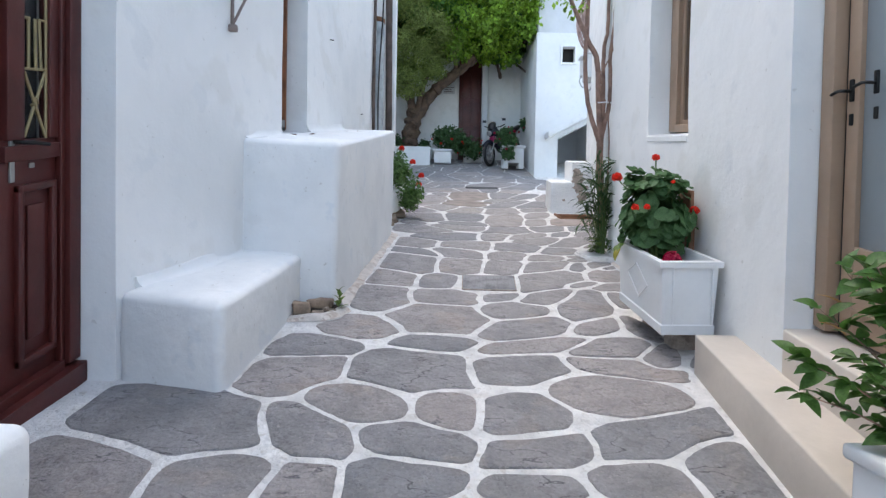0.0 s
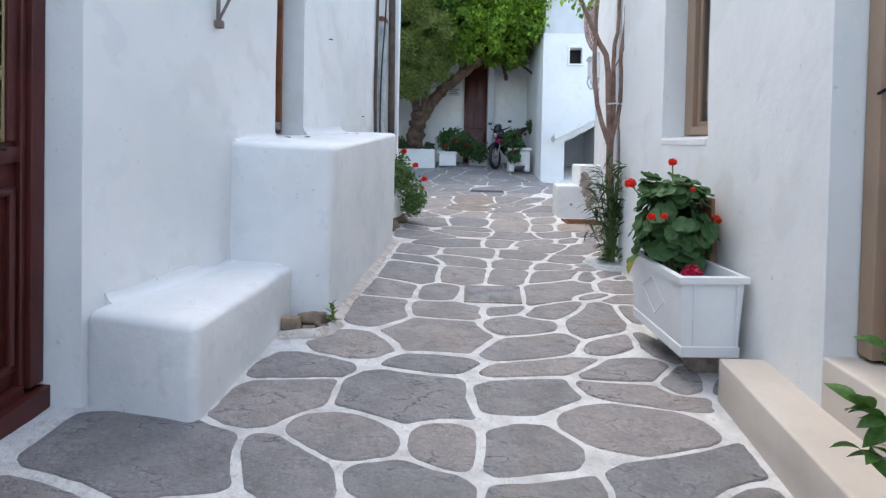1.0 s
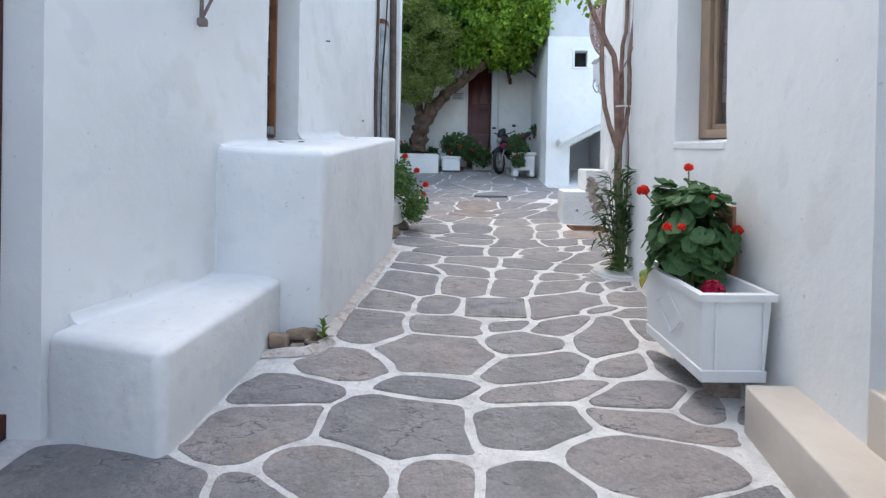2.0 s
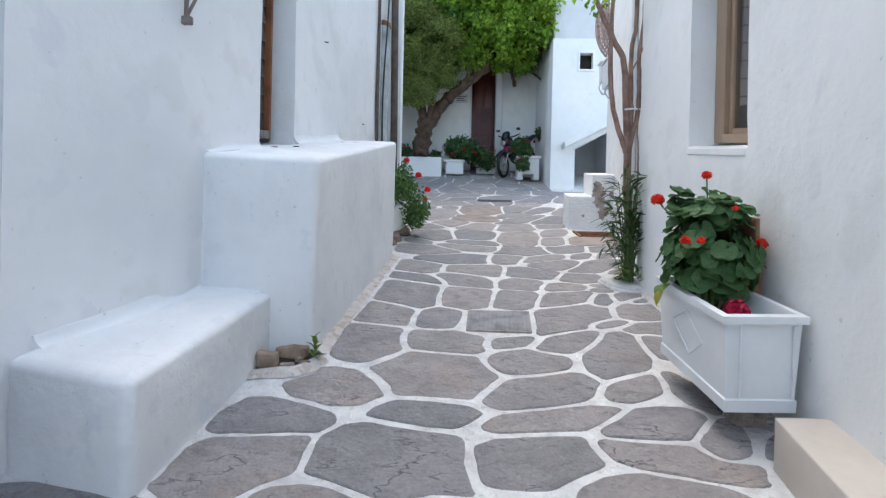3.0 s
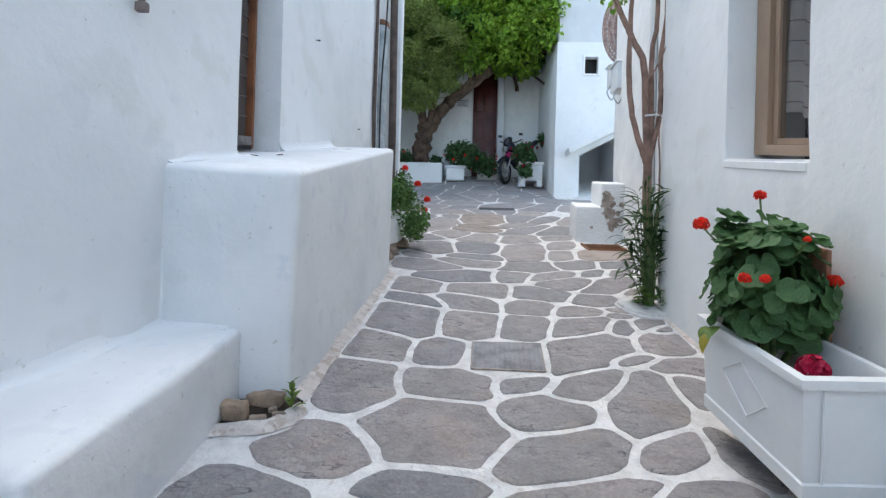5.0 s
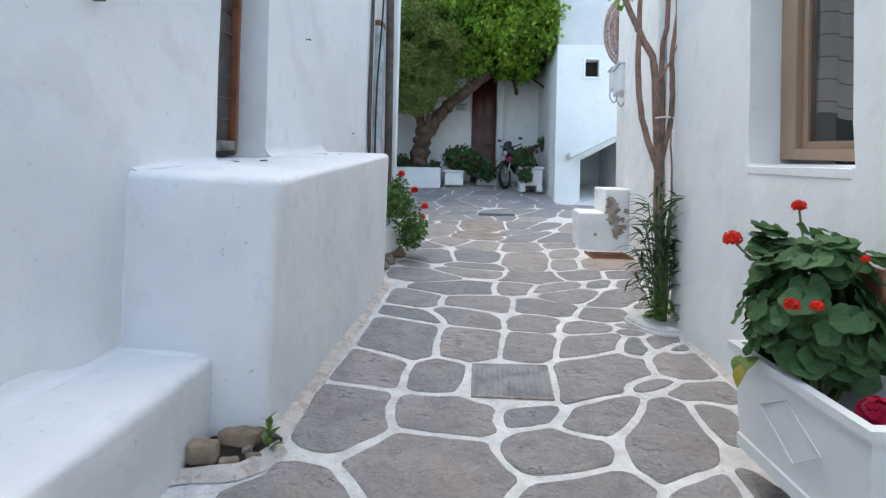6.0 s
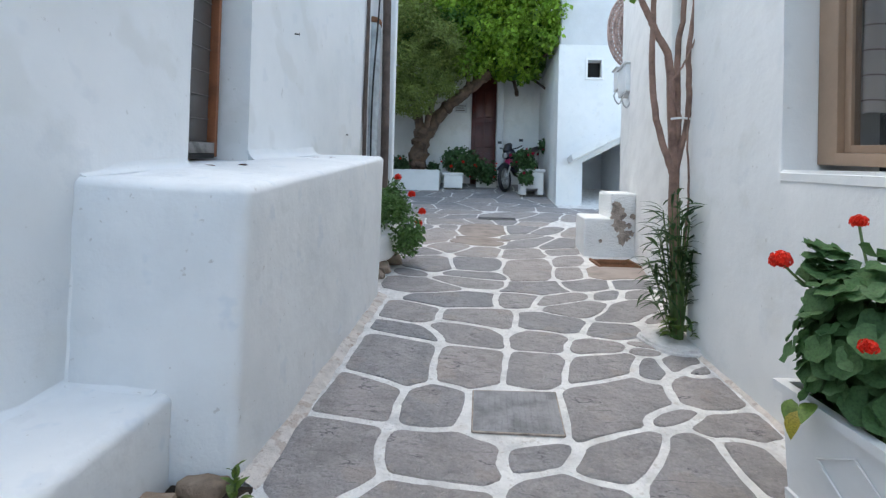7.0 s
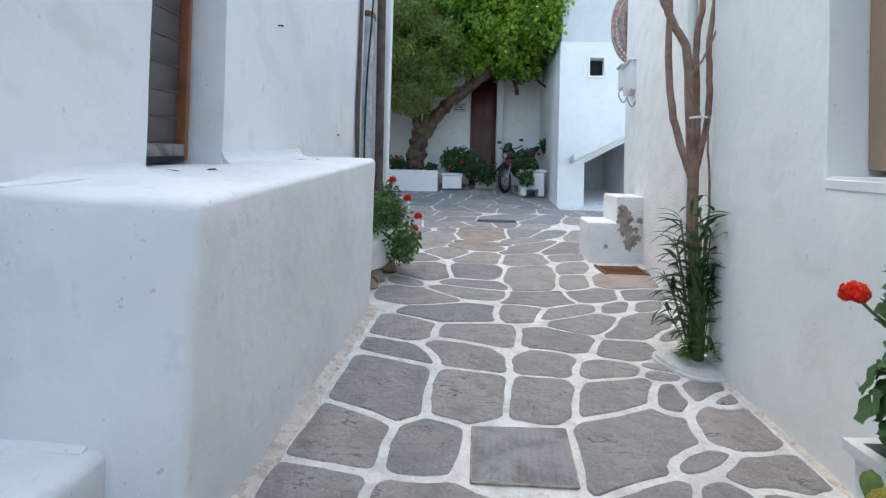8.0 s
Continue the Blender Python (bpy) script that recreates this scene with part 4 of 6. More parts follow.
# ---- the potted shrub by the steps ----
shrub = thing("potted_shrub", (1.03, 1.05, 0.21), "bushy green shrub in a white square pot", "plant")
bm = bmesh.new()
block(bm, [(1.02, 0.9), (1.30, 0.9), (1.30, 1.19), (1.02, 1.19)], [0.17, 0.17, 0.235, 0.235], [0.60] * 4, 0.012, 0.2)
part("pot", bm, PLASTIC, shrub, "white plastic pot")
part("rim", block(bmesh.new(), [(1.005, 0.885), (1.315, 0.885), (1.315, 1.205), (1.005, 1.205)], [0.57] * 4, [0.61] * 4, 0.012, 0.2), PLASTIC, shrub)
rng = random.Random(21)
for k in range(26):
    a = rng.uniform(0, 6.28)
    reach_out = rng.uniform(0.12, 0.27)
    top = Vector((1.16 + reach_out * math.cos(a), 1.12 + reach_out * math.sin(a), rng.uniform(0.66, 1.07)))
    if k < 3:
        top = Vector(((0.95, 1.29, 0.80), (0.945, 1.27, 0.71), (1.0, 1.28, 0.93))[k])
    pts = curve_points([(1.15, 1.05, 0.58), (1.15 + 0.5 * (top.x - 1.15), 1.05 + 0.5 * (top.y - 1.05), 0.62 + 0.6 * (top.z - 0.62)), top], 7)
    part("twig", tube(bmesh.new(), pts, [0.004 - 0.0002 * j for j in range(len(pts))], 5), BARK, shrub)
    for j in range(2, len(pts)):
        for side in (-1, 1):
            d = (pts[j] - pts[j - 1]).normalized() * 0.45 + Vector((rng.uniform(-1, 1), rng.uniform(-1, 1), rng.uniform(-0.6, 0.3)))
            put_leaf(shrub, OVAL, pts[j], d, rng.uniform(0.05, 0.085), rng.uniform(-0.9, 0.9))
for at in ((1.06, 1.27, 0.93), (1.05, 1.25, 0.86)):
    put_leaf(shrub, leaf_mesh("leaf", material("withered_leaf", (0.50, 0.26, 0.07), 0.6, vary=0.1), "oval"), at, (-0.7, 0.3, 0.6), 0.075)

# ---- the small tree climbing the corner ----
climber = thing("tree", (1.565, 4.82, 0.97), "slender several-stemmed tree trained up the wall corner", "tree")
part("trunk", tube(bmesh.new(), curve_points([(1.565, 4.82, 0.93), (1.56, 4.82, 1.4), (1.535, 4.83, 1.8), (1.535, 4.83, 2.12)], 4), [0.042 - 0.0008 * k for k in range(13)], 9), BARK, climber)
rng = random.Random(3)
STEMS = [
    ([(1.53, 4.82, 2.02), (1.50, 4.80, 2.12), (1.405, 4.80, 2.40), (1.362, 4.82, 2.79), (1.375, 4.84, 3.22), (1.40, 4.84, 3.9)], 0.026),
    ([(1.535, 4.84, 2.08), (1.515, 4.85, 2.5), (1.485, 4.84, 2.88), (1.40, 4.84, 3.06), (1.325, 4.84, 3.22), (1.20, 4.84, 3.5)], 0.030),
    ([(1.54, 4.86, 2.08), (1.565, 4.86, 2.40), (1.565, 4.87, 2.60), (1.56, 4.87, 3.0), (1.592, 4.87, 3.22), (1.60, 4.87, 3.9)], 0.025),
    ([(1.545, 4.84, 2.1), (1.60, 4.82, 2.4), (1.612, 4.80, 2.6), (1.60, 4.80, 2.9), (1.635, 4.80, 3.25), (1.66, 4.8, 3.9)], 0.022),
    ([(1.53, 4.78, 2.50), (1.47, 4.77, 2.68), (1.54, 4.76, 2.8), (1.62, 4.75, 3.0), (1.68, 4.74, 3.25)], 0.008),
    ([(1.575, 4.78, 1.5), (1.60, 4.76, 1.9), (1.59, 4.77, 2.3), (1.60, 4.77, 2.5)], 0.008),
]
for pts, r in STEMS:
    c = curve_points(pts, 6, 0.004, rng)
    part("stem", tube(bmesh.new(), c, [r * (1 - 0.35 * k / len(c)) for k in range(len(c))], 8), BARK, climber)
part("tie", tube(bmesh.new(), [(1.49, 4.80, 2.46), (1.56, 4.79, 2.465), (1.62, 4.79, 2.46)], 0.007, 6), PLASTIC, climber, "white cable tie")
leaf_cloud("foliage", climber, LEAF_BRIGHT, blob_points(rng, [(1.22, 4.8, 3.52, 0.22, 0.25, 0.2), (1.45, 4.8, 4.0, 0.4, 0.4, 0.3)], 700), rng, 0.06, 0.018)
oleander = thing("oleander", (1.55, 4.75, 0.95), "narrow-leaved oleander shrub at the foot of the tree", "plant")
for k in range(44):
    a = rng.uniform(0, 6.28)
    reach_out = rng.uniform(0.03, 0.20)
    top = Vector((1.535 + reach_out * math.cos(a) * 1.1, 4.78 + reach_out * math.sin(a), rng.uniform(1.25, 1.92)))
    if top.x > 1.59 and top.y < 4.8:
        top.x = 1.59
    pts = curve_points([(1.55 + 0.03 * math.cos(a), 4.76 + 0.03 * math.sin(a), 0.95), (1.55 + 0.6 * (top.x - 1.55), 4.76 + 0.6 * (top.y - 4.76), 0.95 + 0.6 * (top.z - 0.95)), top], 5)
    part("twig", tube(bmesh.new(), pts, 0.0035, 5), STEM, oleander)
    for j in range(4, len(pts)):
        d = Vector((rng.gauss(-0.1, 1) + 1.5 * math.cos(a), rng.gauss(0, 1) + 1.5 * math.sin(a), rng.uniform(-0.5, 1.3)))
        put_leaf(oleander, BLADE, pts[j], d, rng.uniform(0.11, 0.20), rng.uniform(-0.5, 0.5))
for k in range(40):
    a = rng.uniform(0, 6.28)
    put_leaf(oleander, OVAL_LIME if k % 4 else OVAL, (1.55 + 0.06 * math.cos(a), 4.72 + 0.07 * math.sin(a), rng.uniform(0.98, 1.12)), (math.cos(a), math.sin(a), rng.uniform(-0.2, 0.8)), rng.uniform(0.06, 0.12))
bm = bmesh.new()
ring = [(1.53 + 0.22 * math.cos(a) * (1 + 0.1 * math.sin(3 * a)), 4.76 + 0.24 * math.sin(a)) for a in [k * math.pi / 9 for k in range(18)]]
poly_prism(bm, [(min(x, 1.62), y) for x, y in ring], lambda x, y: ground_z(y) - 0.01, lambda x, y: ground_z(y) + 0.035)
bmesh.ops.bevel(bm, geom=[e for e in bm.edges if all(v.co.z > ground_z(v.co.y) for v in e.verts)], offset=0.02, segments=2, affect="EDGES")
single("tree_kerb", bm, JOINT, "low whitewashed mortar ring round the tree foot", "kerb")

# ---- stairs, grate and boxes on the rear right wall ----
steps = thing("stone_steps", (1.9, 8.2, 1.6), "two whitewashed steps with peeling paint", "steps")
bm = bmesh.new()
block(bm, [(1.69, 7.75), (2.36, 7.75), (2.5, 8.55), (1.78, 8.55)], [1.4] * 4, [2.03, 2.03, 2.17, 2.17], 0.03, 0.1)
lump(bm, 0.005, 5, 0.002)
part("step", bm, WHITE_ROUGH, steps)
bm = bmesh.new()
block(bm, [(2.03, 7.76), (2.36, 7.76), (2.5, 8.55), (2.10, 8.55)], [1.9] * 4, [2.36, 2.36, 2.5, 2.5], 0.03, 0.1)
lump(bm, 0.005, 5, 0.002)
part("step", bm, WHITE_ROUGH, steps)
rng = random.Random(8)
for level, (cx, cz, rr) in enumerate(((2.12, 2.10, 0.10), (2.14, 1.94, 0.075), (2.20, 1.80, 0.085), (2.29, 1.84, 0.035), (2.31, 2.06, 0.035), (2.10, 2.20, 0.05), (2.26, 1.95, 0.03), (1.90, 1.74, 0.02))):
    bm = bmesh.new()
    face_prism(bm, [(cx + rr * (1 + 0.8 * noise.noise(Vector((cx * 9 + 2.2 * math.cos(a), cz * 9 + 2.2 * math.sin(a), 0)))) * math.cos(a), cz + 1.1 * rr * (1 + 0.8 * noise.noise(Vector((cx * 9 + 2.2 * math.cos(a), cz * 9 + 2.2 * math.sin(a), 0)))) * math.sin(a)) for a in [k * 2 * math.pi / 26 for k in range(26)]][::-1], 7.743 - 0.0015 * level, 7.754 + 0.001 * level)
    part("peeled_patch", bm, PEEL, steps, "bare patch of peeled plaster", False)
grate = thing("drain_grate", (1.85, 7.2, 1.43), "rusty red iron drain grate by the steps", "grate")
RUST = bpy.data.materials["rust"]
GY = [7.12 + 0.045 * k for k in range(9)]
for y in GY:
    z = ground_z(y)
    part("bar", block(bmesh.new(), [(1.72, y), (2.16, y), (2.16, y + 0.03), (1.72, y + 0.03)], [z - 0.02] * 4, [z + 0.02] * 4, 0.004, 1), RUST, grate)
for x in (1.70, 2.16):
    part("bar", upright(bmesh.new(), x, x + 0.03, 7.1, 7.52, ground_z(7.1) - 0.02, ground_z(7.1) + 0.022, 0.004), RUST, grate)
SLOT = material("dull_grating", (0.085, 0.085, 0.09), 0.7, vary=0.2, scale=12, fine=60, bump=0.4)
channel = thing("drain_channel", (0.85, 11.1, ground_z(11.1)), "dark slotted drain channel across the paving", "drain")
for y in (11.0, 11.17):
    part("slot_bar", block(bmesh.new(), [(0.48, y), (1.22, y), (1.22, y + 0.10), (0.48, y + 0.10)], [ground_z(y) - 0.03] * 4, [ground_z(y) + 0.012, ground_z(y) + 0.012, ground_z(y + 0.1) + 0.012, ground_z(y + 0.1) + 0.012], 0.005, 1), SLOT, channel)
for name, x, y, z, sx, sy, sz, label in (("meter_box", 2.53, 8.80, 4.05, 0.16, 0.34, 0.42, "white electric meter box on a bracket"), ("meter_box", 2.59, 9.35, 4.28, 0.12, 0.2, 0.34, "white junction box with hanging cables")):
    mb = thing(name, (x, y, z), label, "meter box", "meter boxes")
    part("case", rbox(bmesh.new(), (sx, sy, sz), 0.015, 1, lambda p, x=x, y=y, z=z: p + Vector((x, y, z))), PLASTIC, mb)
    part("hood", rbox(bmesh.new(), (sx + 0.04, sy + 0.04, 0.03), 0.01, 1, lambda p, x=x, y=y, z=z, sz=sz: p + Vector((x - 0.03, y - 0.02, z + sz))), PLASTIC, mb)
    part("cable", tube(bmesh.new(), curve_points([(x + 0.02, y, z), (x - 0.05, y, z - 0.12), (x + 0.03, y, z - 0.25), (x + 0.10, y - 0.03, z - 0.1)], 5), 0.012, 6), STEEL, mb)
dish = thing("wicker_screen", (3.20, 10.65, 5.2), "round woven pinkish wicker screen on the wall", "screen")
WICKER = material("wicker", (0.48, 0.34, 0.30), 0.85, vary=0.2, scale=14, fine=60, bump=0.5)
n = 32
for k in range(9):
    r = (k + 1) / 9
    bm = tube(bmesh.new(), [(3.20 + 0.40 * r * math.cos(a), 10.6 + 0.02 * (k % 2) - 0.12 * (1 - r * r), 5.82 + 0.68 * r * math.sin(a)) for a in [2 * math.pi * j / n for j in range(n + 1)]], 0.024, 5, False)
    part("ring", bm, WICKER, dish)
for j in range(40):
    a = 2 * math.pi * j / 40
    bm = tube(bmesh.new(), [(3.20, 10.5, 5.82), (3.20 + 0.2 * math.cos(a), 10.53, 5.82 + 0.34 * math.sin(a)), (3.20 + 0.41 * math.cos(a), 10.62, 5.82 + 0.69 * math.sin(a))], 0.02, 5)
    part("spoke", bm, WICKER, dish)
dp = thing("downpipe", (1.78, 5.3, 1.1), "white downpipe fixed to the rough wall", "pipe")
part("pipe", tube(bmesh.new(), [(1.755, 5.35, 1.05), (1.755, 5.35, 5.6)], 0.035, 10), PLASTIC, dp)

# outside stair of the far house
ledge = thing("stair_parapet", (3.2, 13.0, 4.0), "white sloping slab parapet of an outside stair", "stair")
bm = bmesh.new()
face_prism(bm, [(2.70, 3.80), (2.66, 3.94), (6.4, 5.98), (6.5, 5.80)], 12.75, 13.195)
bmesh.ops.bevel(bm, geom=bm.edges[:], offset=0.02, segments=2, affect="EDGES")
part("slab", bm, WHITE, ledge)
fw = thing("window_3", (3.27, 13.3, 6.1), "small square dark window in a white frame", "window", kind="structure")
# opaque near-black slab paints the unlit room behind this window
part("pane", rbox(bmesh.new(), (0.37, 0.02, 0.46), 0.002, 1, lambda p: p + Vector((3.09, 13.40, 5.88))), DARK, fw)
for x, z, sx, sz in ((3.06, 5.85, 0.05, 0.52), (3.44, 5.85, 0.05, 0.52), (3.11, 5.85, 0.33, 0.05), (3.11, 6.32, 0.33, 0.05)):
    part("frame", rbox(bmesh.new(), (sx, 0.06, sz), 0.006, 1, lambda p, x=x, z=z: p + Vector((x, 13.17, z))), WHITE, fw)

# ---- the end of the alley: door, beds, pots ----
nd = thing("door_3", (0.78, 15.85, 3.6), "tall dark red wooden door in the shade", "door", kind="structure")
part("leaf", rbox(bmesh.new(), (0.72, 0.06, 3.3), 0.01, 2, lambda p: p + Vector((0.41, 15.82, 3.62))), RED_WOOD, nd)
for x in (0.50, 0.80):
    for z in (3.85, 4.75, 5.65):
        part("panel", rbox(bmesh.new(), (0.25, 0.03, 0.75), 0.01, 2, lambda p, x=x, z=z: p + Vector((x, 15.80, z))), RED_WOOD, nd)
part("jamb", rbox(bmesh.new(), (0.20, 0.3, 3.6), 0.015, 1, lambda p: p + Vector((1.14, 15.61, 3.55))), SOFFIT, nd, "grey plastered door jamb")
bm = bmesh.new()
block(bm, [(-2.34, 14.75), (-0.46, 14.75), (-0.46, 15.85), (-2.34, 15.85)], [3.1] * 4, [3.87] * 4, 0.03, 0.3)
lump(bm, 0.012, 3)
single("raised_bed", bm, WHITE, "low whitewashed raised bed round the old tree", "bed")
plaque = thing("wall_plaque", (0.08, 15.87, 5.93), "small pale plaque with lines of writing on the end wall", "sign")
part("board", rbox(bmesh.new(), (0.38, 0.03, 0.27), 0.006, 1, lambda p: p + Vector((-0.11, 15.865, 5.80))), SOFFIT, plaque)
for k, w in enumerate((0.30, 0.24, 0.27)):
    part("line", rbox(bmesh.new(), (w, 0.008, 0.022), 0.002, 1, lambda p, k=k: p + Vector((-0.07, 15.858, 5.98 - 0.065 * k))), GREY_WOOD, plaque)
bm = bmesh.new()
block(bm, [(0.58, 15.35), (1.16, 15.35), (1.16, 15.75), (0.58, 15.75)], [3.4] * 4, [3.86] * 4, 0.03, 0.3)
single("doorstep", bm, WHITE, "white masonry step at the dark red door", "step")


def tub(name, x, y, w, d, h, label, lift=0.0):
    z = ground_z(y) - 0.01
    t = thing(name, (x, y, z), label, "pot", "white pots")
    bm = bmesh.new()
    block(bm, [(x - w * 0.44, y - d * 0.44), (x + w * 0.44, y - d * 0.44), (x + w * 0.44, y + d * 0.44), (x - w * 0.44, y + d * 0.44)], [z + lift] * 4, [z + h] * 4, 0.03, 0.2)
    part("body", bm, PLASTIC, t)
    if lift:
        for sx in (-1, 1):
            for sy in (-1, 1):
                px, py = x + sx * w * 0.33, y + sy * d * 0.33
                part("foot", block(bmesh.new(), [(px - w * 0.11, py - d * 0.11), (px + w * 0.11, py - d * 0.11), (px + w * 0.11, py + d * 0.11), (px - w * 0.11, py + d * 0.11)], [z] * 4, [z + lift + 0.02] * 4, 0.02, 0.3), PLASTIC, t)
    part("rim", block(bmesh.new(), [(x - w / 2, y - d / 2), (x + w / 2, y - d / 2), (x + w / 2, y + d / 2), (x - w / 2, y + d / 2)], [z + h - 0.07] * 4, [z + h + 0.01] * 4, 0.02, 0.3), PLASTIC, t)
    part("soil", block(bmesh.new(), [(x - w * 0.4, y - d * 0.4), (x + w * 0.4, y - d * 0.4), (x + w * 0.4, y + d * 0.4), (x - w * 0.4, y + d * 0.4)], [z + h] * 4, [z + h + 0.02] * 4, 0.005, 0.3), SOIL, t)
    return t


tub("plant_pot", -0.08, 15.1, 0.6, 0.5, 0.42, "long white pot with dark geraniums by the wall")
tub("plant_pot", 1.98, 14.35, 0.68, 0.6, 0.66, "white cube planter on arched feet beside the motorbike", 0.16)


def far_bush(at, rx, rz, n, mat, label, flowers, rng, petal=PINK_PETAL, stem_to=None):
    b = thing("geranium", at, label, "plant")
    blobs = [(at[0], at[1], at[2] + rz * 0.9, rx, rx * 0.8, rz), (at[0] + rx * 0.4, at[1] - 0.1, at[2] + rz * 0.5, rx * 0.6, rx * 0.6, rz * 0.7), (at[0] - rx * 0.4, at[1], at[2] + rz * 1.2, rx * 0.5, rx * 0.5, rz * 0.6)]
    leaf_cloud("foliage", b, mat, blob_points(rng, blobs, n, 0.3), rng, 0.09, 0.04)
    for k in range(5):
        a = rng.uniform(0, 6.28)
        part("stem", tube(bmesh.new(), [at, (at[0] + rx * 0.5 * math.cos(a), at[1] + rx * 0.4 * math.sin(a), at[2] + rz * rng.uniform(0.8, 1.6))], 0.012, 5), STEM, b)
    for k in range(flowers):
        a, h = rng.uniform(2.8, 6.6), rng.uniform(0.2, 1.7)
        flower_head(b, (at[0] + rx * 0.95 * math.cos(a), at[1] + rx * 0.8 * math.sin(a) * 0.9, at[2] + rz * h), rng.uniform(0.022, 0.038), petal, rng)
    return b


rng = random.Random(31)
far_bush((0.1, 15.05, 3.85), 0.55, 0.40, 1500, LEAF, "dark leafy geranium with small red flowers in a white pot", 5, rng, RED_PETAL)
far_bush((0.75, 15.2, 3.65), 0.40, 0.34, 900, LEAF, "dark geranium with red flowers near the doorstep", 6, rng, RED_PETAL)
far_bush((1.74, 14.2, 3.72), 0.34, 0.36, 1300, LEAF, "geranium spilling over the white cube planter", 6, rng)
far_bush((1.80, 14.0, 3.42), 0.2, 0.16, 350, LEAF, "trailing geranium shoots hanging from the cube planter", 1, rng)
far_bush((-0.64, 14.95, 3.86), 0.16, 0.14, 200, LEAF_DARK, "small dark shrub in the raised bed", 0, rng)
far_bush((-1.62, 14.95, 3.86), 0.32, 0.22, 500, LEAF_DARK, "low dark shrub in the raised bed", 1, rng, RED_PETAL)
far_bush((2.45, 14.9, 4.3), 0.22, 0.30, 350, LEAF, "tall pink-flowered geranium against the side wall", 4, rng)


# ---- the motorbike ----
def ring(bm, c, axis, R, r, n=28, m=8):
    c, axis = Vector(c), Vector(axis).normalized()
    u = axis.cross(Vector((0, 0, 1))).normalized()
    w = Vector((0, 0, 1))
    g = [[bm.verts.new(c + (u * math.cos(a) + w * math.sin(a)) * (R + r * math.cos(b)) + axis * r * math.sin(b)) for b in [2 * math.pi * j / m for j in range(m)]] for a in [2 * math.pi * i / n for i in range(n)]]
    for i in range(n):
        for j in range(m):
            bm.faces.new((g[i][j], g[(i + 1) % n][j], g[(i + 1) % n][(j + 1) % m], g[i][(j + 1) % m]))
    return bm


FRONT = Vector((1.33, 14.75, ground_z(14.75) + 0.375))
BACK = Vector((2.20, 15.62, ground_z(15.62) + 0.375))
bike = thing("motorbike", (1.7, 15.2, ground_z(15.2)), "parked dark navy motorbike with a magenta cowl and wire wheels", "motorbike")
HEAD = (BACK - FRONT).normalized()
AXF = Vector((0.86, -0.5, 0))
AXB = Vector((-HEAD.y, HEAD.x, 0))
for c, ax in ((FRONT, AXF), (BACK, AXB)):
    wheel = part("wheel", ring(bmesh.new(), c, ax, 0.275, 0.02), STEEL, bike)
    part("tyre", ring(bmesh.new(), c, ax, 0.325, 0.05), RUBBER, wheel)
    for k in range(12):
        a = k * math.pi / 6
        u = Vector(ax).cross(Vector((0, 0, 1))).normalized()
        part("spoke", tube(bmesh.new(), [c, c + (u * math.cos(a) + Vector((0, 0, 1)) * math.sin(a)) * 0.275], 0.006, 4), STEEL, wheel)
    part("hub", tube(bmesh.new(), [c - Vector(ax).normalized() * 0.06, c + Vector(ax).normalized() * 0.06], 0.05, 10), STEEL, wheel)
UP = Vector((0, 0, 1))
for s in (-0.08, 0.08):
    part("fork", tube(bmesh.new(), [FRONT + AXF.normalized() * s, FRONT + AXF.normalized() * s + HEAD * 0.22 + UP * 0.62], 0.022, 8), STEEL, bike)


def shell(pts, radii, n=6):
    c = curve_points(pts, n)
    m = len(c)
    rr = [radii[0] + (radii[1] - radii[0]) * min(1, 2 * k / (m - 1)) if k < m / 2 else radii[1] + (radii[2] - radii[1]) * (2 * k / (m - 1) - 1) for k in range(m)]
    return tube(bmesh.new(), c, rr, 12)


part("mudguard", shell([FRONT - HEAD * 0.28 + UP * 0.28, FRONT + UP * 0.37, FRONT + HEAD * 0.3 + UP * 0.22], [0.05, 0.075, 0.05]), BIKE_RED, bike)
part("fairing", shell([FRONT + HEAD * 0.02 + UP * 0.58, FRONT + HEAD * 0.18 + UP * 0.66, FRONT + HEAD * 0.4 + UP * 0.42], [0.07, 0.17, 0.12]), BIKE_RED, bike)
part("cowl", shell([FRONT + HEAD * 0.10 + UP * 0.45, FRONT + HEAD * 0.28 + UP * 0.42, FRONT + HEAD * 0.5 + UP * 0.36], [0.09, 0.13, 0.08]), BIKE_PINK, bike, "magenta painted cowl")
part("windscreen", shell([FRONT + HEAD * 0.05 + UP * 0.72, FRONT + HEAD * 0.12 + UP * 0.85, FRONT + HEAD * 0.22 + UP * 0.92], [0.10, 0.12, 0.06]), BIKE_BLACK, bike)
part("headlight", shell([FRONT + UP * 0.63, FRONT - HEAD * 0.04 + UP * 0.63, FRONT - HEAD * 0.06 + UP * 0.63], [0.08, 0.08, 0.05], 2), STEEL, bike)
part("frame", shell([FRONT + HEAD * 0.3 + UP * 0.5, FRONT + HEAD * 0.55 + UP * 0.12, BACK - HEAD * 0.2 + UP * 0.12], [0.07, 0.13, 0.09]), BIKE_BLACK, bike)
part("tank", shell([FRONT + HEAD * 0.38 + UP * 0.55, FRONT + HEAD * 0.6 + UP * 0.56, BACK - HEAD * 0.35 + UP * 0.45], [0.08, 0.14, 0.08]), BIKE_RED, bike)
part("seat", shell([FRONT + HEAD * 0.62 + UP * 0.66, BACK - HEAD * 0.2 + UP * 0.62, BACK + HEAD * 0.22 + UP * 0.74], [0.08, 0.12, 0.07]), BIKE_BLACK, bike)
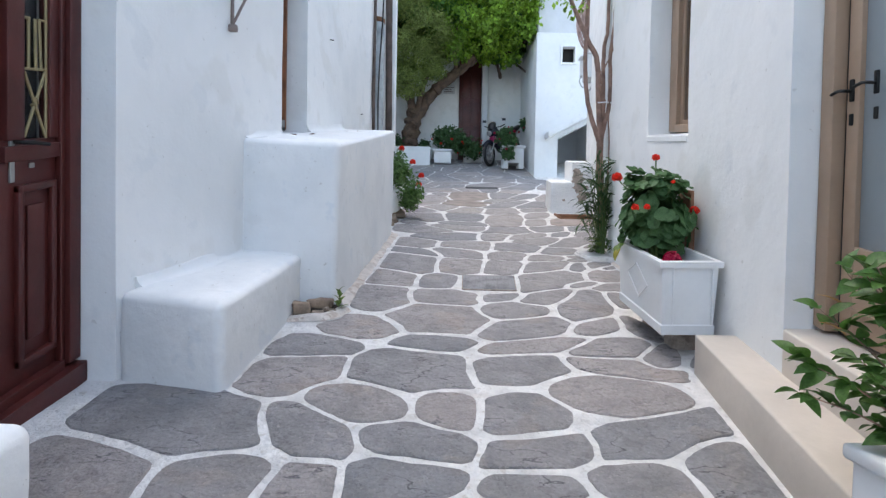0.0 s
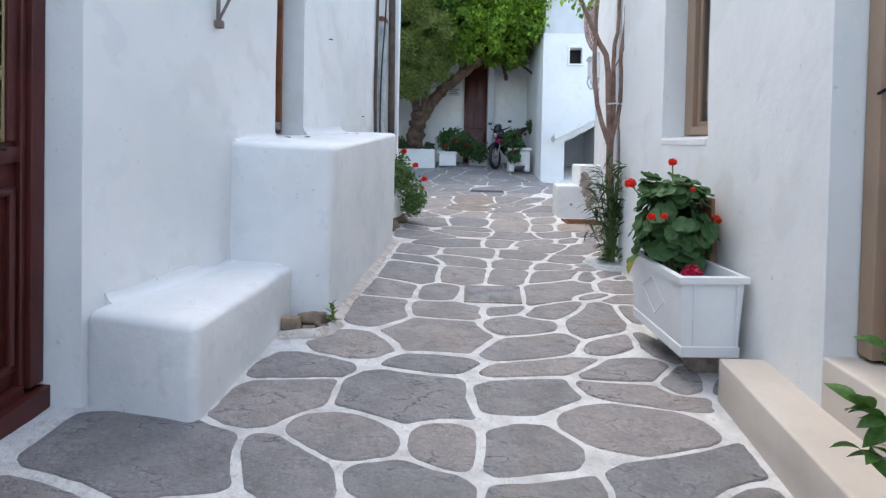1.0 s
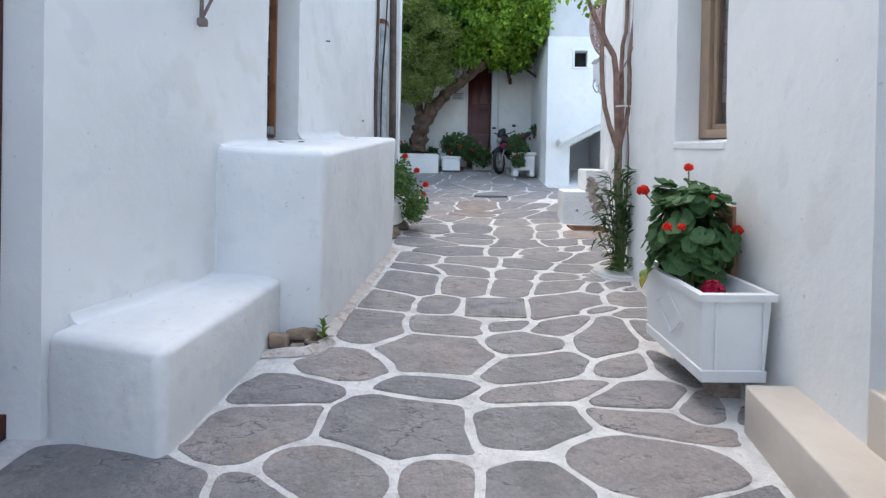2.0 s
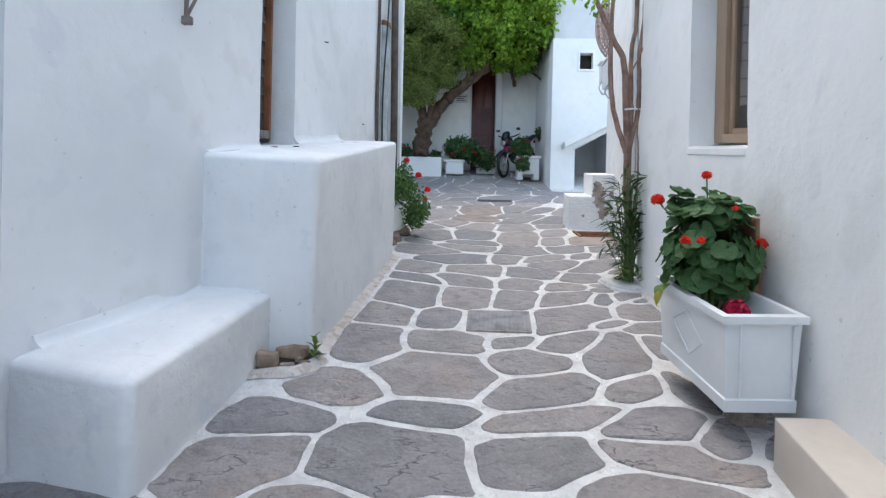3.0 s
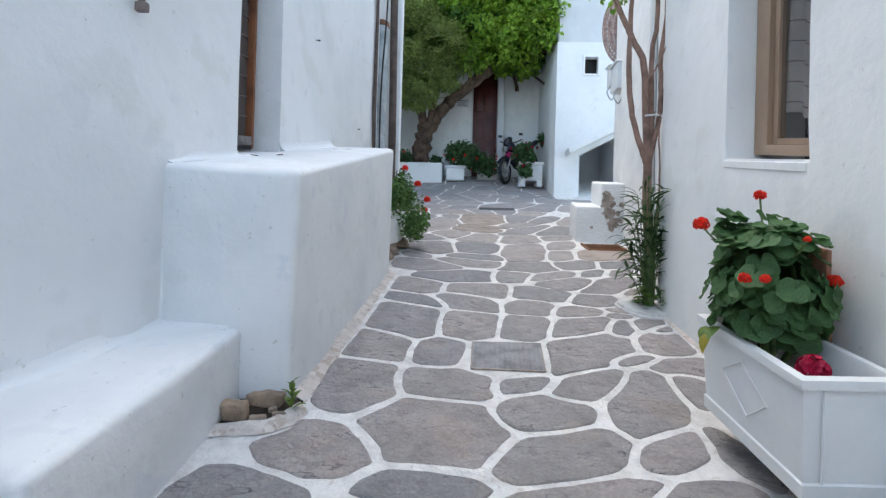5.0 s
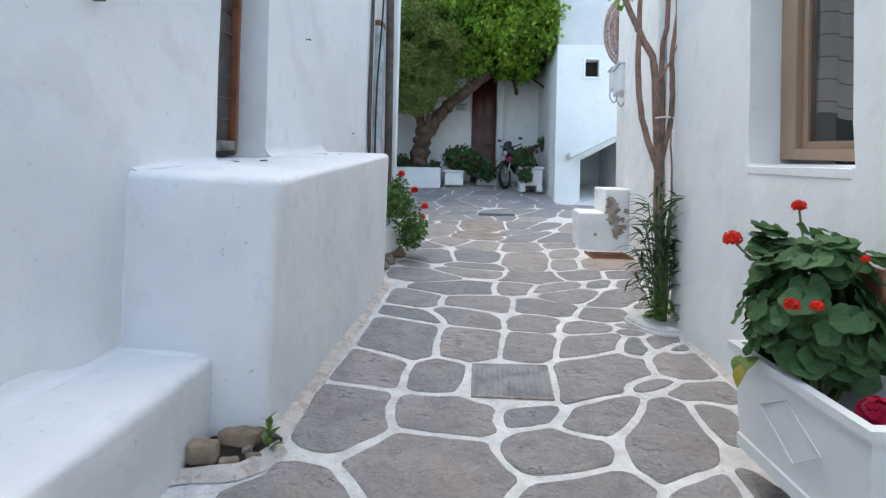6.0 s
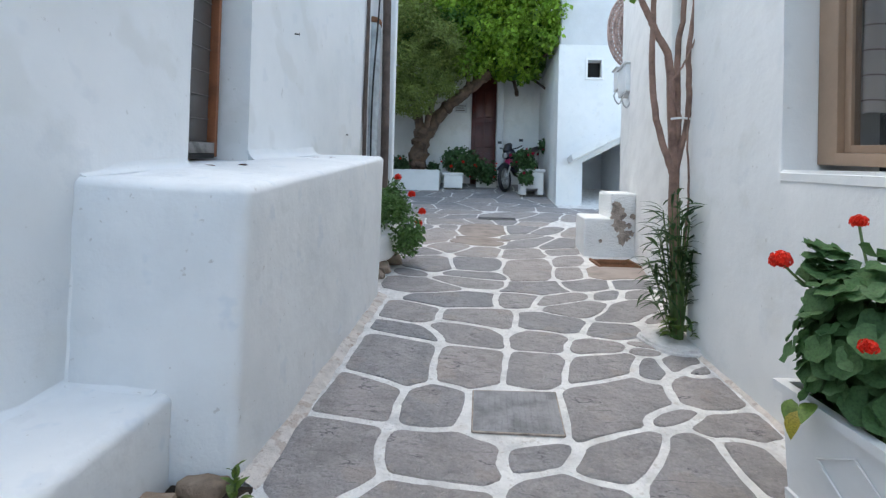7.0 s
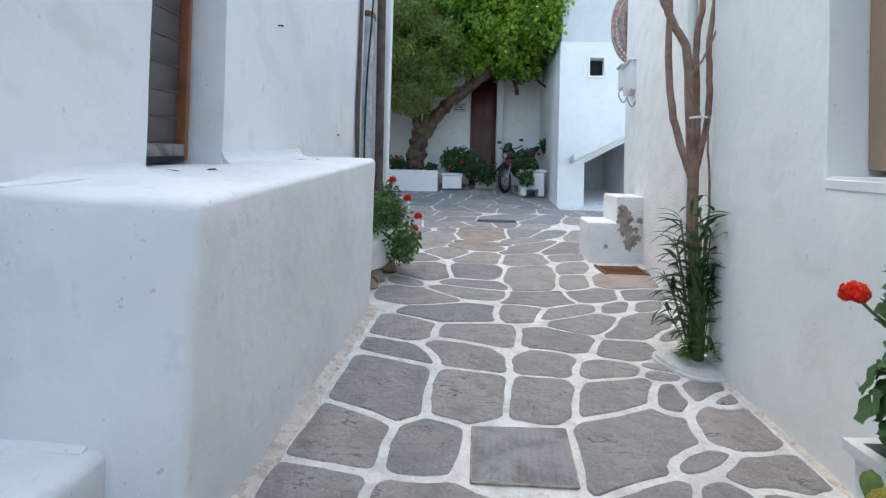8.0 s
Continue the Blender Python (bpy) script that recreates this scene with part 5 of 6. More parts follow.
part("handlebar", tube(bmesh.new(), curve_points([FRONT + HEAD * 0.24 + AXF.normalized() * s + UP * h for s, h in ((-0.34, 0.86), (-0.15, 0.80), (0.15, 0.80), (0.34, 0.86))], 5), 0.016, 8), DARK_METAL, bike)
for s in (-0.32, 0.32):
    part("mirror", rbox(bmesh.new(), (0.11, 0.03, 0.07), 0.012, 1, lambda p, s=s: p + FRONT + HEAD * 0.2 + AXF.normalized() * s + UP * 0.98 - Vector((0.05, 0, 0))), BIKE_BLACK, bike)

# ---- the old tree in the raised bed, and the vine over the end of the alley ----
old = thing("tree", (-1.05, 14.9, 3.75), "old gnarled tree with fine grey-green leaves", "tree")
rng = random.Random(17)


def limb(name, pts, r0, r1, parent, mat=OLD_BARK, sides=11):
    c = curve_points(pts, 7, 0.012, rng)
    bm = tube(bmesh.new(), c, [(r0 + (r1 - r0) * k / len(c)) * rng.uniform(0.88, 1.14) for k in range(len(c))], sides)
    lump(bm, r0 * 0.35, 5)
    return part(name, bm, mat, parent)


limb("trunk", [(-1.12, 15.1, 3.75), (-1.09, 15.05, 4.2), (-1.0, 14.95, 4.75), (-0.98, 14.9, 5.0)], 0.27, 0.20, old)
limb("limb", [(-1.02, 14.9, 4.6), (-0.72, 14.88, 5.05), (-0.48, 14.85, 5.45), (-0.1, 14.8, 5.78), (0.3, 14.7, 6.1), (0.85, 14.6, 6.5)], 0.19, 0.12, old)
limb("limb", [(-1.0, 14.9, 4.9), (-1.1, 14.7, 5.4), (-1.3, 14.6, 6.2), (-1.2, 14.5, 7.0)], 0.15, 0.05, old)
limb("limb", [(-0.9, 14.85, 4.9), (-0.7, 14.5, 5.6), (-0.4, 14.3, 6.5), (0.0, 14.2, 7.2)], 0.10, 0.04, old)
limb("limb", [(0.3, 14.7, 6.1), (0.2, 14.4, 6.9), (0.5, 14.2, 7.8)], 0.08, 0.03, old)
OLIVE = [(-0.35, 14.1, 5.95, 0.4, 0.4, 0.3), (-1.15, 14.1, 5.55, 0.62, 0.6, 0.42), (-0.65, 14.2, 6.15, 0.62, 0.6, 0.42), (-1.45, 14.2, 6.5, 0.8, 0.8, 0.7), (-0.55, 14.0, 7.0, 0.75, 0.7, 0.6), (-1.3, 14.2, 7.7, 0.9, 0.9, 0.7), (0.0, 14.3, 6.75, 0.42, 0.5, 0.55), (-1.7, 14.4, 5.9, 0.5, 0.6, 0.6)]
leaf_cloud("crown", old, LEAF_OLIVE, blob_points(rng, OLIVE, 30000, 0.5), rng, 0.085, 0.02, 0.0)
vine = thing("vine", (0.9, 14.9, 3.8), "dense bright green climbing vine roofing the alley end", "vine")
limb("stem", [(1.75, 15.8, 6.3), (1.6, 15.5, 6.6), (1.3, 15.2, 6.8), (0.6, 14.8, 7.0), (-0.2, 14.6, 7.6)], 0.06, 0.03, vine)
limb("stem", [(1.3, 15.2, 6.8), (1.9, 14.6, 6.7), (2.5, 14.0, 7.0)], 0.04, 0.02, vine)
VINE = [(0.35, 14.1, 6.6, 0.5, 0.5, 0.4), (0.55, 14.0, 7.35, 0.7, 0.7, 0.65), (1.25, 13.8, 7.2, 0.7, 0.7, 0.75), (1.95, 13.7, 7.35, 0.65, 0.6, 0.8), (2.25, 13.4, 7.9, 0.45, 0.5, 0.8), (2.32, 13.25, 7.0, 0.28, 0.3, 0.45), (0.9, 13.9, 8.4, 1.1, 0.9, 0.8), (-0.3, 14.2, 8.3, 1.1, 0.9, 0.7), (1.75, 13.8, 8.7, 1.0, 0.8, 0.9), (-1.5, 14.6, 8.8, 1.2, 1.0, 0.8), (1.1, 14.6, 6.75, 0.55, 0.6, 0.4), (1.75, 14.4, 6.55, 0.42, 0.5, 0.36)]
leaf_cloud("foliage", vine, LEAF_BRIGHT, blob_points(rng, VINE, 17000, 0.45), rng, 0.125, 0.045, 0.5)
# extra layer of large leaves added to block sky light over the end
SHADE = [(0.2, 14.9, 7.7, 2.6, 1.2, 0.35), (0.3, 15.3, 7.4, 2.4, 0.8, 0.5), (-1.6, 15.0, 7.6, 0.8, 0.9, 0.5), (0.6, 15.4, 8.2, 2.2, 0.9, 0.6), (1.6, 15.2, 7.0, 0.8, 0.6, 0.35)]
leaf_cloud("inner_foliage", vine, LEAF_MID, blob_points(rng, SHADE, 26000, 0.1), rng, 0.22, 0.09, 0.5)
part("strut", tube(bmesh.new(), [(1.95, 15.5, 6.85), (2.42, 15.0, 6.25)], 0.03, 6), GREY_WOOD, vine, "grey wooden pergola strut")

# ---- trough with spilling plants behind the masonry block ----
tr = thing("stone_trough", (-0.82, 7.0, 1.4), "white oval trough propped on fieldstones", "planter")
bm = bmesh.new()
poly = [(-0.84 + 0.27 * math.cos(a), 6.85 + 0.55 * math.sin(a)) for a in [k * math.pi / 12 for k in range(24)]]
poly_prism(bm, poly, lambda x, y: ground_z(y) + 0.13, lambda x, y: ground_z(y) + 0.42)
for v in bm.verts:
    if v.co.z < ground_z(v.co.y) + 0.2:
        v.co.x = -0.84 + (v.co.x + 0.84) * 0.78
bmesh.ops.bevel(bm, geom=[e for e in bm.edges if abs(e.verts[0].co.z - ground_z(e.verts[0].co.y) - (e.verts[1].co.z - ground_z(e.verts[1].co.y))) < 0.02], offset=0.02, segments=2, affect="EDGES")
part("basin", bm, WHITE, tr)


def rock(name, at, size, mat, parent=None, label="", seed=0, group=""):
    bm = bmesh.new()
    bmesh.ops.create_icosphere(bm, subdivisions=2, radius=1)
    for v in bm.verts:
        v.co *= 1 + 0.6 * noise.noise(v.co * 1.3 + Vector((seed * 3.1, 0, 0)))
        v.co = Vector((v.co.x * size[0], v.co.y * size[1], v.co.z * size[2])) + Vector(at)
    if parent:
        return part(name, bm, mat, parent)
    return single(name, bm, mat, label, "stone", group)


for k, (x, y, s) in enumerate([(-0.70, 6.55, 0.09), (-0.64, 6.95, 0.10), (-0.72, 6.28, 0.07), (-0.85, 6.45, 0.09), (-0.75, 7.3, 0.1)]):
    rock("fieldstone", (x, y, ground_z(y) + s * 0.55), (s, s * 1.1, s * 0.8), STONE, tr, seed=k)
sp = thing("trailing_plant", (-0.8, 6.95, 1.75), "leafy green plant with scarlet flowers spilling from a trough", "plant")
rng = random.Random(41)
leaf_cloud("foliage", sp, material("fresh_leaf", (0.11, 0.21, 0.06), 0.55, vary=0.15, scale=8, fine=60, bump=0.1, thin=0.35, island=0.35), blob_points(rng, [(-0.70, 6.9, 1.92, 0.26, 0.5, 0.26), (-0.50, 6.75, 1.74, 0.19, 0.35, 0.26), (-0.66, 7.1, 2.2, 0.13, 0.25, 0.22)], 4200, 0.3), rng, 0.055, 0.016, 0.4)
for at in ((-0.62, 6.9, 2.36), (-0.46, 6.9, 2.17), (-0.33, 6.8, 1.97), (-0.36, 6.75, 1.84)):
    flower_head(sp, at, 0.038, RED_PETAL, rng)
    part("flower_stalk", tube(bmesh.new(), [(-0.66, 6.95, 1.9), at], 0.004, 5), STEM, sp)

# ---- stones and weed in the corner of bench and block ----
bm = bmesh.new()
poly_prism(bm, [(-0.93, 2.97), (-0.80, 2.99), (-0.64, 3.07), (-0.64, 3.19), (-0.93, 3.21)], lambda x, y: ground_z(y) - 0.02, lambda x, y: ground_z(y) + 0.012)
single("soil_patch", bm, SOIL, "bare earth in the corner of bench and block", "soil")
BRICKY = material("brown_stone", (0.40, 0.29, 0.21), 0.92, vary=0.2, scale=9, fine=60, bump=0.8, bump_scale=25)
for k, (x, y, sx, sy, sz, turn) in enumerate([(-0.885, 3.03, 0.10, 0.07, 0.075, 0.25), (-0.80, 3.15, 0.17, 0.07, 0.06, -0.1), (-0.775, 3.01, 0.07, 0.045, 0.035, 0.5), (-0.70, 3.05, 0.06, 0.04, 0.03, 0.3), (-0.745, 3.09, 0.04, 0.03, 0.025, 0.9)]):
    bm = bmesh.new()
    rbox(bm, (sx, sy, sz), 0.012, 0.025, lambda p: p - Vector((sx / 2, sy / 2, 0)))
    bmesh.ops.rotate(bm, verts=bm.verts[:], matrix=Matrix.Rotation(turn, 3, "Z"))
    bmesh.ops.translate(bm, verts=bm.verts[:], vec=(x, y, ground_z(y) + 0.003))
    lump(bm, 0.012, 14 + k, 0.003)
    single("stone", bm, BRICKY if k < 2 else STONE, "rough brown block of stone in the corner" if k < 2 else "small brown fieldstone in the corner of the block", "stone", "corner stones")
weed = thing("weed", (-0.66, 3.09, 0.61), "young green weed sprouting between stones", "plant")
for k in range(9):
    a = k * 2.4
    z = 0.63 + 0.014 * k
    put_leaf(weed, OVAL_LIME, (-0.66, 3.09, z), (math.cos(a), math.sin(a), 0.7 + 0.1 * k), 0.075 - 0.003 * k)
part("stem", tube(bmesh.new(), [(-0.66, 3.09, 0.6), (-0.66, 3.09, 0.76)], 0.004, 5), STEM, weed)

# ---- manhole cover ----
cover = thing("manhole_cover", (0.37, 3.84, 0.76), "worn grey ribbed manhole cover in a rusty frame", "cover")
cz = lambda y: ground_z(y)
COVER = [(0.148, 3.61), (0.548, 3.603), (0.583, 3.995), (0.165, 3.985)]
IRON = material("worn_cover", (0.275, 0.27, 0.28), 0.85, vary=0.2, scale=8, fine=60, bump=0.5)
part("plate", block(bmesh.new(), COVER, [cz(y) - 0.02 for x, y in COVER], [cz(y) + 0.008 for x, y in COVER], 0.004, 0.3), IRON, cover)
for k in range(14):
    u = (k + 0.7) / 14.4
    a = Vector((*COVER[0], 0)).lerp(Vector((*COVER[1], 0)), u)
    b = Vector((*COVER[3], 0)).lerp(Vector((*COVER[2], 0)), u)
    a.y += 0.02
    b.y -= 0.02
    a.z, b.z = cz(a.y) + 0.007, cz(b.y) + 0.007
    part("rib", tube(bmesh.new(), [a, b], 0.005, 5), IRON, cover)
for p, q in zip(COVER, COVER[1:] + COVER[:1]):
    part("frame", tube(bmesh.new(), [(p[0], p[1], cz(p[1]) + 0.003), (q[0], q[1], cz(q[1]) + 0.003)], 0.006, 5), PEEL, cover)

# ---- the paving: each slab grows from its middle until it meets its neighbours' joints ----
SLABS = []


def course(*slabs):
    """Slabs of one band: middle x and y, breadth, length, lean, weight against its neighbours, joint, furthest reach."""
    SLABS.extend(slabs)


course((-1.07, 1.91, 0.307, 0.179, 0.65, -0.07, 0.050, 1.41), (-1.17, 1.56, 0.182, 0.149, 0.72, -0.01, 0.060, 1.41), (-0.75, 1.52, 0.157, 0.112, -0.14, 0.02, 0.050, 1.41), (-0.52, 1.83, 0.124, 0.135, 0.66, 0.03, 0.040, 1.41), (-0.70, 2.28, 0.155, 0.154, -0.40, -0.00, 0.040, 1.73), (-0.36, 2.03, 0.153, 0.109, 0.50, -0.01, 0.030, 1.41), (-0.14, 2.33, 0.222, 0.137, 0.29, 0.01, 0.050, 1.73), (0.04, 1.98, 0.107, 0.107, 0.09, -0.01, 0.040, 1.41), (-0.08, 1.76, 0.155, 0.091, 0.57, 0.03, 0.040, 1.41), (-0.12, 1.53, 0.171, 0.111, -0.00, 0.00, 0.040, 1.41), (-0.44, 1.50, 0.106, 0.113, -0.08, 0.01, 0.060, 1.41))
course((0.38, 2.36, 0.188, 0.123, -0.43, -0.03, 0.070, 1.41), (0.33, 1.96, 0.151, 0.119, -0.15, -0.01, 0.060, 1.41), (0.37, 1.72, 0.162, 0.080, -0.73, -0.00, 0.040, 1.73), (0.30, 1.50, 0.157, 0.082, -0.05, -0.01, 0.040, 1.41), (0.67, 1.54, 0.148, 0.096, -0.09, -0.00, 0.050, 1.41), (0.79, 2.12, 0.221, 0.127, 0.16, -0.02, 0.030, 1.41), (0.87, 1.85, 0.174, 0.123, -1.46, 0.00, 0.030, 1.73), (1.00, 1.61, 0.118, 0.148, -0.19, -0.00, 0.040, 1.41), (0.94, 2.38, 0.200, 0.094, 1.18, 0.04, 0.040, 1.41), (-0.70, 2.57, 0.169, 0.099, 0.23, 0.09, 0.030, 1.73), (-0.49, 2.87, 0.186, 0.134, 0.31, -0.00, 0.070, 1.41))
course((-0.03, 2.66, 0.168, 0.088, 0.28, -0.01, 0.070, 1.73), (-0.45, 3.43, 0.180, 0.220, 0.04, -0.00, 0.070, 1.41), (-0.03, 3.02, 0.229, 0.204, 0.08, -0.04, 0.060, 1.73), (0.01, 3.44, 0.204, 0.135, 0.25, -0.01, 0.060, 1.41), (0.40, 3.45, 0.109, 0.089, -0.61, 0.01, 0.070, 1.73), (0.75, 3.47, 0.131, 0.144, -0.79, -0.01, 0.070, 1.41), (0.48, 3.19, 0.164, 0.124, -0.20, 0.02, 0.050, 1.41), (0.50, 2.88, 0.187, 0.140, -0.73, -0.00, 0.050, 1.41), (0.52, 2.63, 0.193, 0.087, -1.54, 0.01, 0.050, 1.41), (0.99, 3.32, 0.138, 0.252, -0.33, -0.02, 0.050, 1.41), (0.95, 2.94, 0.107, 0.110, -0.64, 0.02, 0.050, 1.41))
course((0.94, 2.62, 0.175, 0.103, -0.76, 0.05, 0.040, 1.41), (1.19, 2.90, 0.057, 0.158, 0.11, 0.01, 0.050, 1.41), (1.14, 2.50, 0.074, 0.146, -0.41, -0.08, 0.030, 1.41), (1.33, 2.48, 0.043, 0.073, -0.82, 0.00, 0.070, 1.41), (1.27, 3.47, 0.079, 0.148, -0.11, -0.01, 0.060, 1.41), (-0.43, 3.91, 0.184, 0.194, 0.23, -0.01, 0.070, 1.41), (-0.03, 3.84, 0.138, 0.157, -0.08, 0.02, 0.070, 1.41), (-0.31, 4.40, 0.217, 0.286, 0.16, -0.06, 0.060, 1.41), (-0.30, 4.86, 0.157, 0.144, 0.91, 0.02, 0.070, 1.41), (-0.31, 5.29, 0.203, 0.192, 0.24, 0.01, 0.070, 1.41), (0.15, 4.32, 0.183, 0.221, -0.05, -0.02, 0.060, 1.41))
course((0.14, 4.81, 0.170, 0.195, 0.42, 0.02, 0.070, 1.41), (0.26, 5.19, 0.281, 0.154, 0.21, -0.10, 0.070, 1.73), (0.52, 4.30, 0.143, 0.204, -0.19, -0.00, 0.050, 1.41), (0.62, 4.71, 0.145, 0.155, -0.17, 0.03, 0.050, 1.41), (0.75, 5.12, 0.211, 0.167, 0.18, 0.10, 0.060, 1.41), (0.91, 4.33, 0.148, 0.164, -0.66, 0.01, 0.060, 1.73), (0.97, 4.66, 0.142, 0.103, -0.26, -0.01, 0.070, 1.41), (1.18, 4.98, 0.152, 0.139, -0.21, 0.00, 0.070, 1.41), (0.85, 3.92, 0.195, 0.229, -0.57, -0.03, 0.060, 1.73), (1.10, 3.80, 0.088, 0.064, -0.93, 0.01, 0.070, 1.41), (1.40, 4.08, 0.138, 0.155, -0.27, -0.01, 0.070, 1.41))
course((1.38, 3.74, 0.162, 0.091, -0.48, 0.03, 0.050, 1.41), (1.20, 4.33, 0.069, 0.114, -0.30, 0.00, 0.070, 1.73), (1.43, 4.46, 0.087, 0.101, -0.61, -0.00, 0.070, 1.41), (1.49, 4.33, 0.058, 0.054, -0.65, 0.01, 0.060, 1.73), (1.27, 4.60, 0.074, 0.048, -0.15, -0.00, 0.030, 1.41), (1.40, 4.67, 0.092, 0.068, 1.56, 0.00, 0.030, 1.41), (0.07, 5.65, 0.324, 0.187, -0.17, -0.01, 0.070, 1.41), (-0.31, 6.11, 0.292, 0.224, 0.40, -0.03, 0.050, 1.41), (0.21, 6.24, 0.276, 0.171, 0.69, 0.03, 0.070, 1.41), (0.27, 6.55, 0.240, 0.164, 0.51, -0.09, 0.070, 1.41), (-0.42, 6.59, 0.119, 0.148, 0.40, 0.00, 0.070, 1.41))
course((-0.27, 7.12, 0.238, 0.340, 0.15, -0.04, 0.070, 1.41), (0.28, 7.14, 0.230, 0.339, -0.04, -0.00, 0.070, 1.41), (0.87, 6.94, 0.203, 0.519, -0.15, -0.04, 0.040, 1.41), (0.82, 6.12, 0.248, 0.192, -0.14, 0.05, 0.060, 1.73), (0.58, 5.69, 0.161, 0.158, -0.26, 0.05, 0.070, 1.73), (0.98, 5.74, 0.146, 0.153, -0.82, 0.10, 0.060, 1.41), (1.06, 5.46, 0.197, 0.171, -0.48, -0.11, 0.040, 1.41), (1.33, 6.26, 0.196, 0.173, -0.47, 0.04, 0.070, 1.41), (1.43, 5.91, 0.096, 0.121, -0.53, -0.00, 0.070, 1.41), (1.72, 5.97, 0.089, 0.134, -0.55, 0.00, 0.070, 1.41), (1.46, 5.45, 0.162, 0.245, -0.71, 0.02, 0.050, 1.41))
course((1.82, 6.33, 0.197, 0.159, -0.39, -0.00, 0.070, 1.41), (1.95, 6.95, 0.316, 0.330, -0.52, -0.05, 0.070, 1.41), (1.28, 6.78, 0.127, 0.271, -0.19, 0.03, 0.070, 1.41), (1.41, 7.39, 0.139, 0.302, -0.34, -0.01, 0.070, 1.41), (1.62, 5.28, 0.058, 0.095, -0.73, 0.00, 0.050, 1.41), (0.92, 7.80, 0.229, 0.306, -0.18, 0.13, 0.065, 1.41), (1.48, 8.02, 0.196, 0.217, -0.42, 0.02, 0.065, 1.41), (0.37, 7.82, 0.240, 0.303, -0.15, 0.02, 0.065, 1.41), (-0.04, 8.13, 0.217, 0.278, -0.01, -0.01, 0.065, 1.41), (-0.41, 7.77, 0.225, 0.230, -0.10, 0.00, 0.065, 1.41), (-0.63, 8.31, 0.139, 0.277, 0.26, 0.02, 0.065, 1.41))
course((-0.32, 9.12, 0.295, 0.587, -0.17, -0.07, 0.065, 1.41), (1.62, 8.69, 0.216, 0.437, -0.43, -0.04, 0.060, 1.41), (1.13, 8.69, 0.213, 0.460, -0.60, -0.02, 0.065, 1.41), (1.11, 9.24, 0.235, 0.255, -0.45, 0.04, 0.065, 1.41), (1.21, 10.11, 0.232, 0.469, -0.25, 0.02, 0.065, 1.41), (1.62, 9.91, 0.191, 0.367, -0.52, -0.06, 0.050, 1.41), (2.03, 9.77, 0.140, 0.420, -0.31, -0.00, 0.065, 1.41), (0.37, 8.60, 0.288, 0.224, 0.64, -0.03, 0.065, 1.41), (0.51, 9.85, 0.338, 0.550, -0.08, -0.05, 0.065, 1.41), (0.43, 8.95, 0.249, 0.150, 1.34, 0.04, 0.030, 1.41), (-0.59, 9.82, 0.148, 0.313, -0.27, 0.01, 0.065, 1.41))
course((-0.08, 10.11, 0.125, 0.287, 0.12, 0.02, 0.065, 1.41), (1.78, 11.35, 0.282, 0.573, -0.50, 0.00, 0.065, 1.41), (2.39, 11.46, 0.190, 0.340, -0.22, 0.02, 0.065, 1.41), (1.10, 11.59, 0.423, 0.355, -0.80, -0.02, 0.030, 1.41))

N_LAID = len(SLABS)
rng = random.Random(5)
for y0, y1 in ((9.35, 16.0), (-2.6, 1.25)):
    y = y0
    while y < y1:
        half = rng.uniform(0.17, 0.30) if y0 > 5 else rng.uniform(0.14, 0.21)
        lo, hi = (-0.8, 2.4 if y > 12.7 else 3.9 if y > 10.6 else 2.6) if y0 > 5 else (-1.5, 1.05)
        if y > 9.9:
            lo = -1.9
        x = lo + rng.uniform(0, 0.2)
        while x < hi:
            w = rng.uniform(0.2, 0.42) if y0 > 5 else rng.uniform(0.16, 0.27)
            xx, yy = x + w, y + half + rng.uniform(-0.1, 0.1)
            if all(abs(xx - s[0]) > w * 0.6 + s[2] * 0.8 or abs(yy - s[1]) > half * 0.6 + s[3] * 0.8 for s in SLABS[:N_LAID]):
                SLABS.append((xx, yy, w * 1.15, half * rng.uniform(0.95, 1.25), rng.uniform(-0.7, 0.7), rng.uniform(-0.1, 0.1), 0.055, 1.45))
            x += 2 * w + 0.05
        y += 2 * half + 0.05
SITES = np.array(SLABS + [(0.358, 3.799, 0.202, 0.185, -0.07, 0.01, 0.05, 1.4)])
# where the paving stops at the feet of walls, bench, steps and planters: y, x
LEFT_EDGE = ((-3.0, -1.5), (2.13, -1.45), (2.17, -0.92), (2.6, -0.92), (2.8, -0.82), (2.98, -0.62), (3.6, -0.62), (4.2, -0.56), (5.6, -0.50), (6.1, -0.65), (7.4, -0.58), (8.2, -0.75), (9.9, -0.85), (10.0, -2.3), (16.0, -2.3))
RIGHT_EDGE = ((-3.0, 1.06), (1.5, 1.10), (2.3, 1.18), (2.38, 1.22), (2.40, 1.45), (3.6, 1.51), (4.6, 1.56), (5.4, 1.76), (6.4, 2.05), (7.0, 2.32), (7.6, 2.34), (7.72, 1.66), (8.5, 1.78), (8.6, 2.45), (10.4, 2.98), (10.6, 4.0), (12.6, 4.0), (12.75, 2.4), (16.0, 2.4))


def rise(dx, dy, sites):
    """The quadratic hill of each slab at an offset from its middle, and its slope."""
    u, v = (dx + sites[:, 4] * dy) / sites[:, 2], dy / sites[:, 3]
    slope = np.stack([-2 * u / sites[:, 2], -2 * u * sites[:, 4] / sites[:, 2] - 2 * v / sites[:, 3]], -1)
    return sites[:, 5] - u * u - v * v, slope


